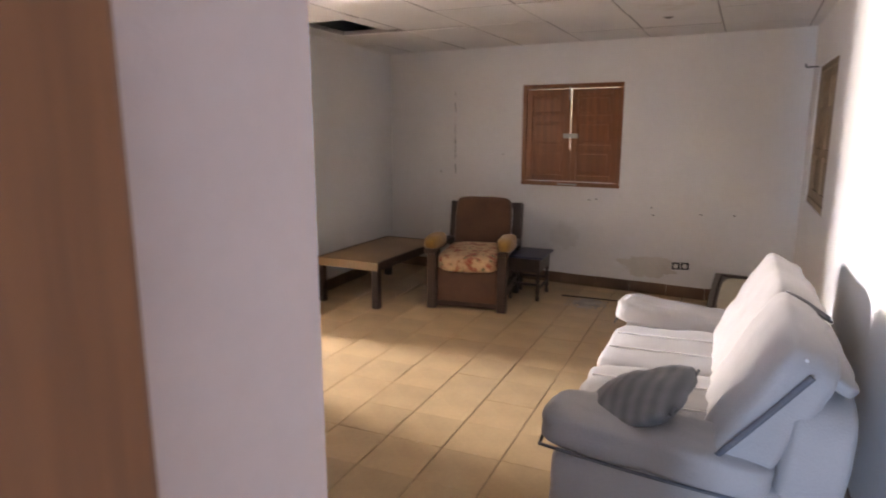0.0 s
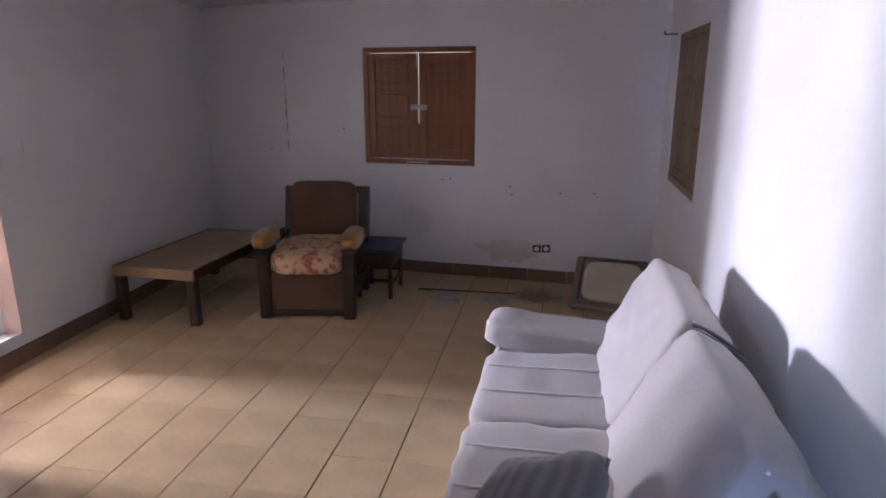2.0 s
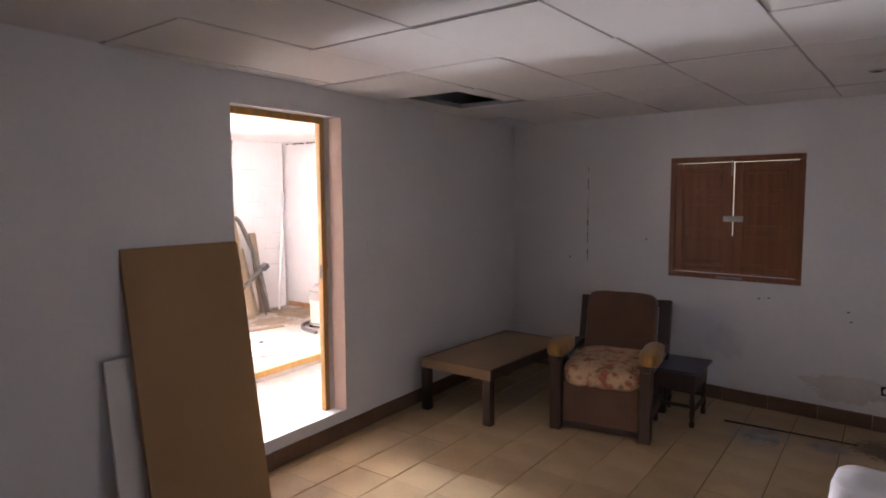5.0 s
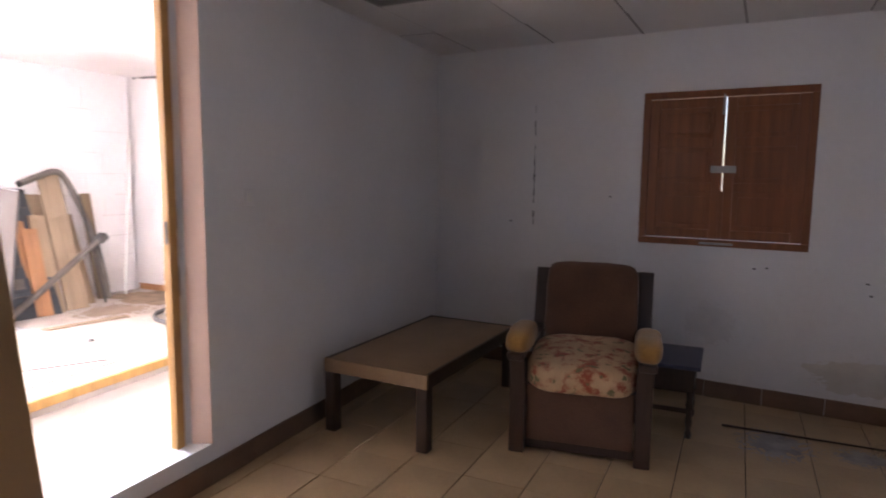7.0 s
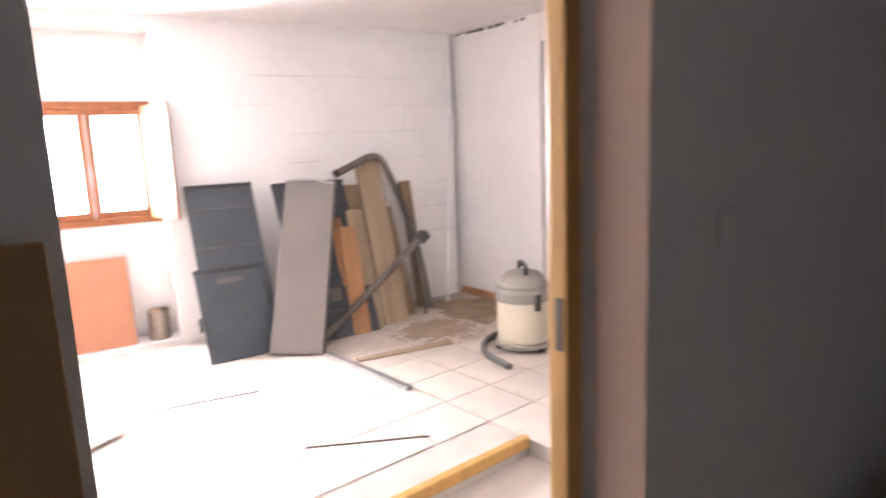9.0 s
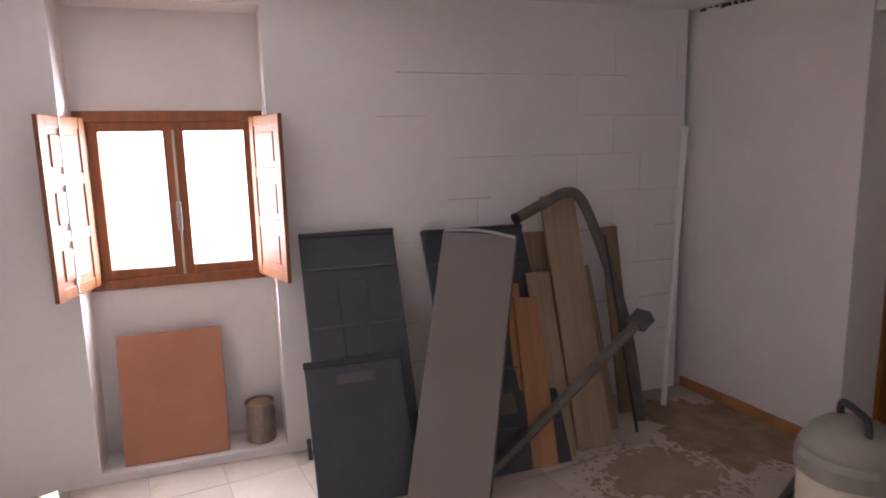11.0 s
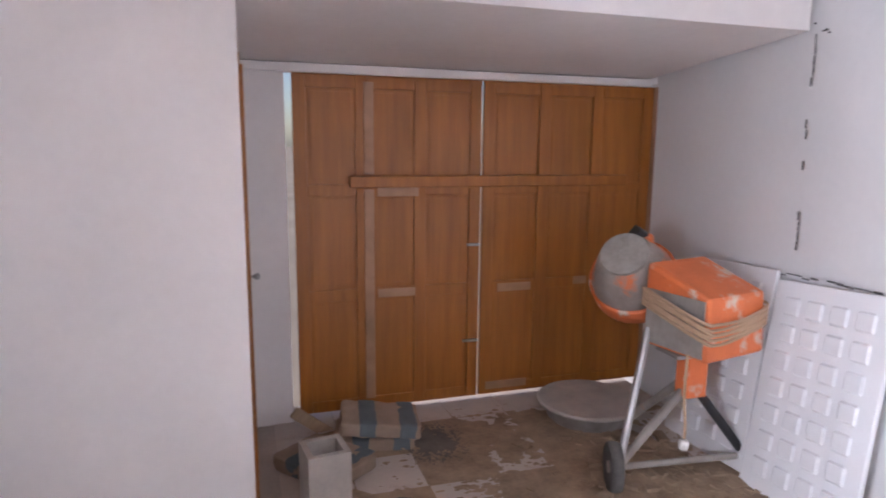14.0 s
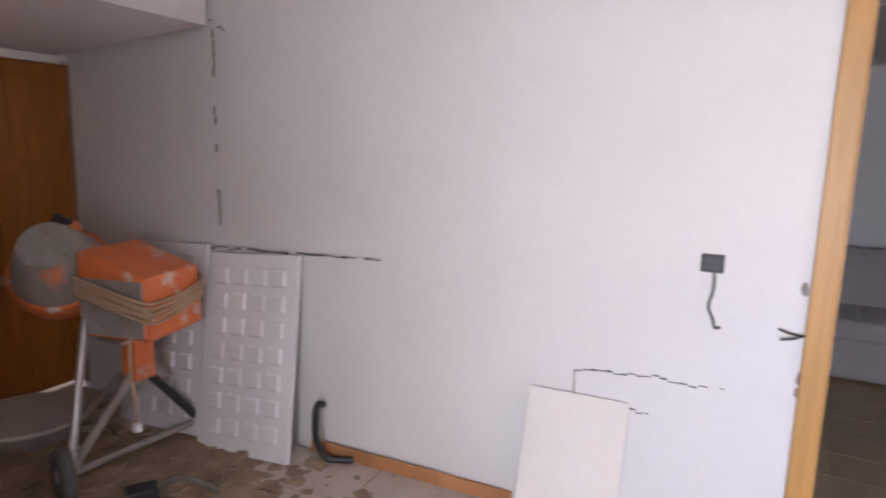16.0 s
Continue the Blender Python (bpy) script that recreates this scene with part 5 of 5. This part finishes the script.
def rubble():
    bm = bmesh.new()
    rng = random.Random(12)
    for k in range(700):
        x, y = rng.gauss(-3.55, 0.36), rng.gauss(6.55, 0.5)
        if not (-4.6 < x < -3.0 and 5.5 < y < 7.9) or (x > -3.22 and 5.95 < y < 7.35):
            continue
        s = rng.choice((0.010, 0.014, 0.022, 0.036)) * rng.uniform(0.6, 1.3)
        add_box(bm, -s * rng.uniform(0.5, 2.4), s, -s * 0.7, s * 0.7, 0, s * rng.uniform(0.25, 0.6), 0, pose(x, y, F2 - 0.002, rng.uniform(-12, 12), rng.uniform(-12, 12), rng.uniform(0, 360)))
    bm.transform(M2)
    return bm


tagged(new("rubble", done("rubble", rubble(), [M_DIRT])), "crumbled mortar and splinters scattered on the floor", "rubble", kind="stuff")


def dust_patch(name, x, y, rx, ry, mat, label, seed, m=M2, z=F2 + 0.0035, core=0.55):
    """A thin spill: ragged core that breaks up into ever smaller flakes."""
    bm = bmesh.new()
    rng = random.Random(int(seed * 10))

    def flake(cx, cy, sx, sy, n, lift):
        c = bm.verts.new((cx, cy, z + lift + 0.0004))
        ring = []
        for k in range(n):
            a = 2 * math.pi * k / n
            r = 0.8 + 0.5 * noise.noise(Vector((math.cos(a) * 1.9 + cx * 7 + seed, math.sin(a) * 1.9 + cy * 7, seed))) + 0.18 * noise.noise(Vector((math.cos(a) * 7 + seed, math.sin(a) * 7, cx)))
            ring.append(bm.verts.new((cx + sx * r * math.cos(a), cy + sy * r * math.sin(a), z + lift)))
        for k in range(n):
            bm.faces.new((c, ring[k], ring[(k + 1) % n]))

    flake(x, y, rx * core, ry * core, 90, 0.0)
    for k in range(760):
        a = rng.uniform(0, 6.283)
        r = abs(rng.gauss(0.5, 0.28))
        s = rng.uniform(0.03, 0.12) * max(0.12, 1.05 - r)
        flake(x + rx * r * math.cos(a), y + ry * r * math.sin(a), rx * s, ry * s * rng.uniform(0.5, 1.2), 9, 0.0001 * (k % 9))
    bm.transform(m)
    return tagged(new(name, done(name, bm, mat)), label, "dust", kind="stuff")


dust_patch("soot_patch", -4.68, 7.50, 0.26, 0.32, M_BROWNBLACK, "black dust spilled beside the sacks", 2.2)
dust_patch("dirt_patch", -4.2, 7.35, 1.0, 0.62, M_DIRT, "brown dust trodden over the tiles by the gate", 9.3, z=F2 + 0.0018, core=1.15)
dust_patch("dirt_patch", -3.6, 6.6, 0.55, 0.8, M_DIRT, "grey mortar dust under the mixer", 5.1, core=1.0)
dust_patch("dirt_patch", -6.15, 6.42, 0.62, 0.42, M_DIRT, "brown dust gathered in the corner by the pier", 3.9, core=1.0)
dust_patch("dirt_patch", -4.55, 6.70, 0.85, 0.55, M_DIRT, "brown dust trodden over the floor before the gate", 4.4, z=F2 + 0.0022, core=1.1)
dust_patch("sawdust_patch", -5.95, 5.75, 0.5, 0.55, M_BAG, "brown dust along the stacked planks", 7.7)

flat = Matrix.Identity(4)
dust_patch("plaster_spill", -0.41, 5.69, 0.26, 0.30, M_SPILL, "grey plaster dust spilled on the tiles by the side table", 3.3, flat, 0.0022)
dust_patch("plaster_spill", -0.01, 5.735, 0.20, 0.16, M_SPILL, "grey plaster dust spilled on the floor tiles", 6.1, flat, 0.0022)
dust_patch("damp_patch", 0.30, 5.91, 0.30, 0.28, M_DAMP, "dark damp patch on the tiles near the corner", 8.4, flat, 0.0018)
on_wall = Matrix.Translation((0, FAR_Y, 0)) @ pose(0, 0, 0, 90)
dust_patch("damp_stain", -0.02, 0.27, 0.34, 0.13, M_STAIN, "brownish damp stain low on the white wall", 2.7, on_wall, 0.0015, 0.9)
dust_patch("damp_stain", -0.85, 0.50, 0.22, 0.20, M_STAIN2, "grey damp stain on the white wall", 5.9, on_wall, 0.0015, 0.8)
far_marks = bmesh.new()
rr = random.Random(21)
for k in range(16):
    z = 1.08 + 0.055 * k
    if rr.random() < 0.75:
        add_box(far_marks, -2.113 + rr.uniform(-0.004, 0.004), -2.109 + 0.004 * rr.random(), FAR_Y - 0.0025, FAR_Y + 0.001, z, z + 0.05)
for x, z in ((-0.02, 0.83), (0.0, 0.76), (-0.55, 0.88), (-0.62, 0.87), (-1.55, 1.30), (-2.3, 1.1), (0.42, 0.79), (0.70, 0.80)):
    add_box(far_marks, x, x + 0.018, FAR_Y - 0.0025, FAR_Y + 0.001, z, z + 0.009)
struct("far_wall_marks", far_marks, M_RUBBER, "fine crack and nail marks on the white wall", "wall")

# curled white panel and sticks on the workshop floor
cp = thing("curled_panel", in2(-5.52, 3.14, F2, 0, 0, 24), "curled white sheet resting on the floor", "panel")
bm = bmesh.new()
ra, rb = [], []
for k in range(15):
    a = radians(-8 + 6.2 * k)
    px, pz = -0.15 - 0.55 * math.sin(a), 0.012 + 0.62 * (1 - math.cos(a))
    for lst, d in ((ra, 0.0), (rb, 0.014)):
        lst.append([bm.verts.new((px + d * math.sin(a), yy, pz + d * math.cos(a))) for yy in (-0.32, 0.32)])
for r0 in (ra, rb):
    for p, q in zip(r0, r0[1:]):
        bm.faces.new((p[0], p[1], q[1], q[0]))
for p, q, s, t in zip(ra, ra[1:], rb, rb[1:]):
    bm.faces.new((p[0], q[0], t[0], s[0]))
    bm.faces.new((p[1], s[1], t[1], q[1]))
bm.faces.new((ra[0][0], rb[0][0], rb[0][1], ra[0][1]))
bm.faces.new((ra[-1][0], ra[-1][1], rb[-1][1], rb[-1][0]))
part("sheet", bm, M_WHITEBOARD, cp, "", True)


def floor_strip(name, x0, y0, x1, y1, w, h, mat, label):
    a, b = Vector((x0, y0, 0)), Vector((x1, y1, 0))
    s = thing(name, in2(x0, y0, F2, 0, 0, math.degrees(math.atan2(y1 - y0, x1 - x0))), label, "strip")
    part("strip", boxed(0, (b - a).length, -w / 2, w / 2, 0, h, 0.002), mat, s)
    return s


floor_strip("metal_channel", -6.05, 4.82, -5.11, 4.84, 0.05, 0.03, M_STEEL, "grey metal channel lying on the floor")
floor_strip("wood_lath", -4.89, 4.02, -4.55, 4.54, 0.012, 0.008, M_WOODDK, "thin dark lath lying on the floor")
floor_strip("wood_lath", -5.96, 3.52, -5.77, 4.17, 0.014, 0.008, M_WOODDK, "thin dark splinter lying on the floor")
floor_strip("floor_plank", -5.79, 4.90, -5.61, 5.62, 0.07, 0.018, M_PLANK, "flat pale plank lying on the floor")

# ---- floor tiles, piece by piece ----
tile_w = 0.31
tile_me = done("tile", boxed(-tile_w / 2 + 0.0028, tile_w / 2 - 0.0028, -tile_w / 2 + 0.0004, tile_w / 2 - 0.0004, -0.008, 0.0, 0.0012), M_TILE)
turn = pose(-0.894, 3.165, 0, 0, 0, 5)
rng = random.Random(2)
for i in range(-10, 12):
    for k in range(-10, 14):
        c = turn @ Vector((i * tile_w + 0.09, k * tile_w, 0))
        if left_x(c.y) - 0.12 < c.x < right_x(c.y) + 0.12 and -0.55 < c.y < FAR_Y + 0.12 and not (c.x < 0.6 and c.y < 0.45):
            o = new("tile", tile_me)
            o.parent = floor_1
            o.matrix_basis = turn @ pose(i * tile_w + 0.09, k * tile_w, rng.uniform(-0.0012, 0.0008), rng.uniform(-0.1, 0.1), rng.uniform(-0.1, 0.1))

slab = [o for o in scene.objects if o.name == "workshop_floor"][0]
tile2 = 0.36
tile2_me = done("tile", boxed(-tile2 / 2 + 0.003, tile2 / 2 - 0.003, -tile2 / 2 + 0.003, tile2 / 2 - 0.003, -0.004, 0.0, 0.0015), M_TILE2)
for i in range(0, 15):
    for k in range(0, 18):
        x, y = EAST - tile2 / 2 - i * tile2, 2.0 + tile2 / 2 + k * tile2
        inside = x > west_x(y) + 0.02 and y < 8.1 and not (x > NOSE_X - 0.16 and y < LAND_Y + 0.1) and not (x < PIER_X - 0.05 and y > PIER_Y)
        if inside:
            o = new("tile", tile2_me)
            o.parent = slab
            o.matrix_basis = M2 @ pose(x, y, F2 + 0.002 + rng.uniform(-0.001, 0.001), rng.uniform(-0.12, 0.12), rng.uniform(-0.12, 0.12))
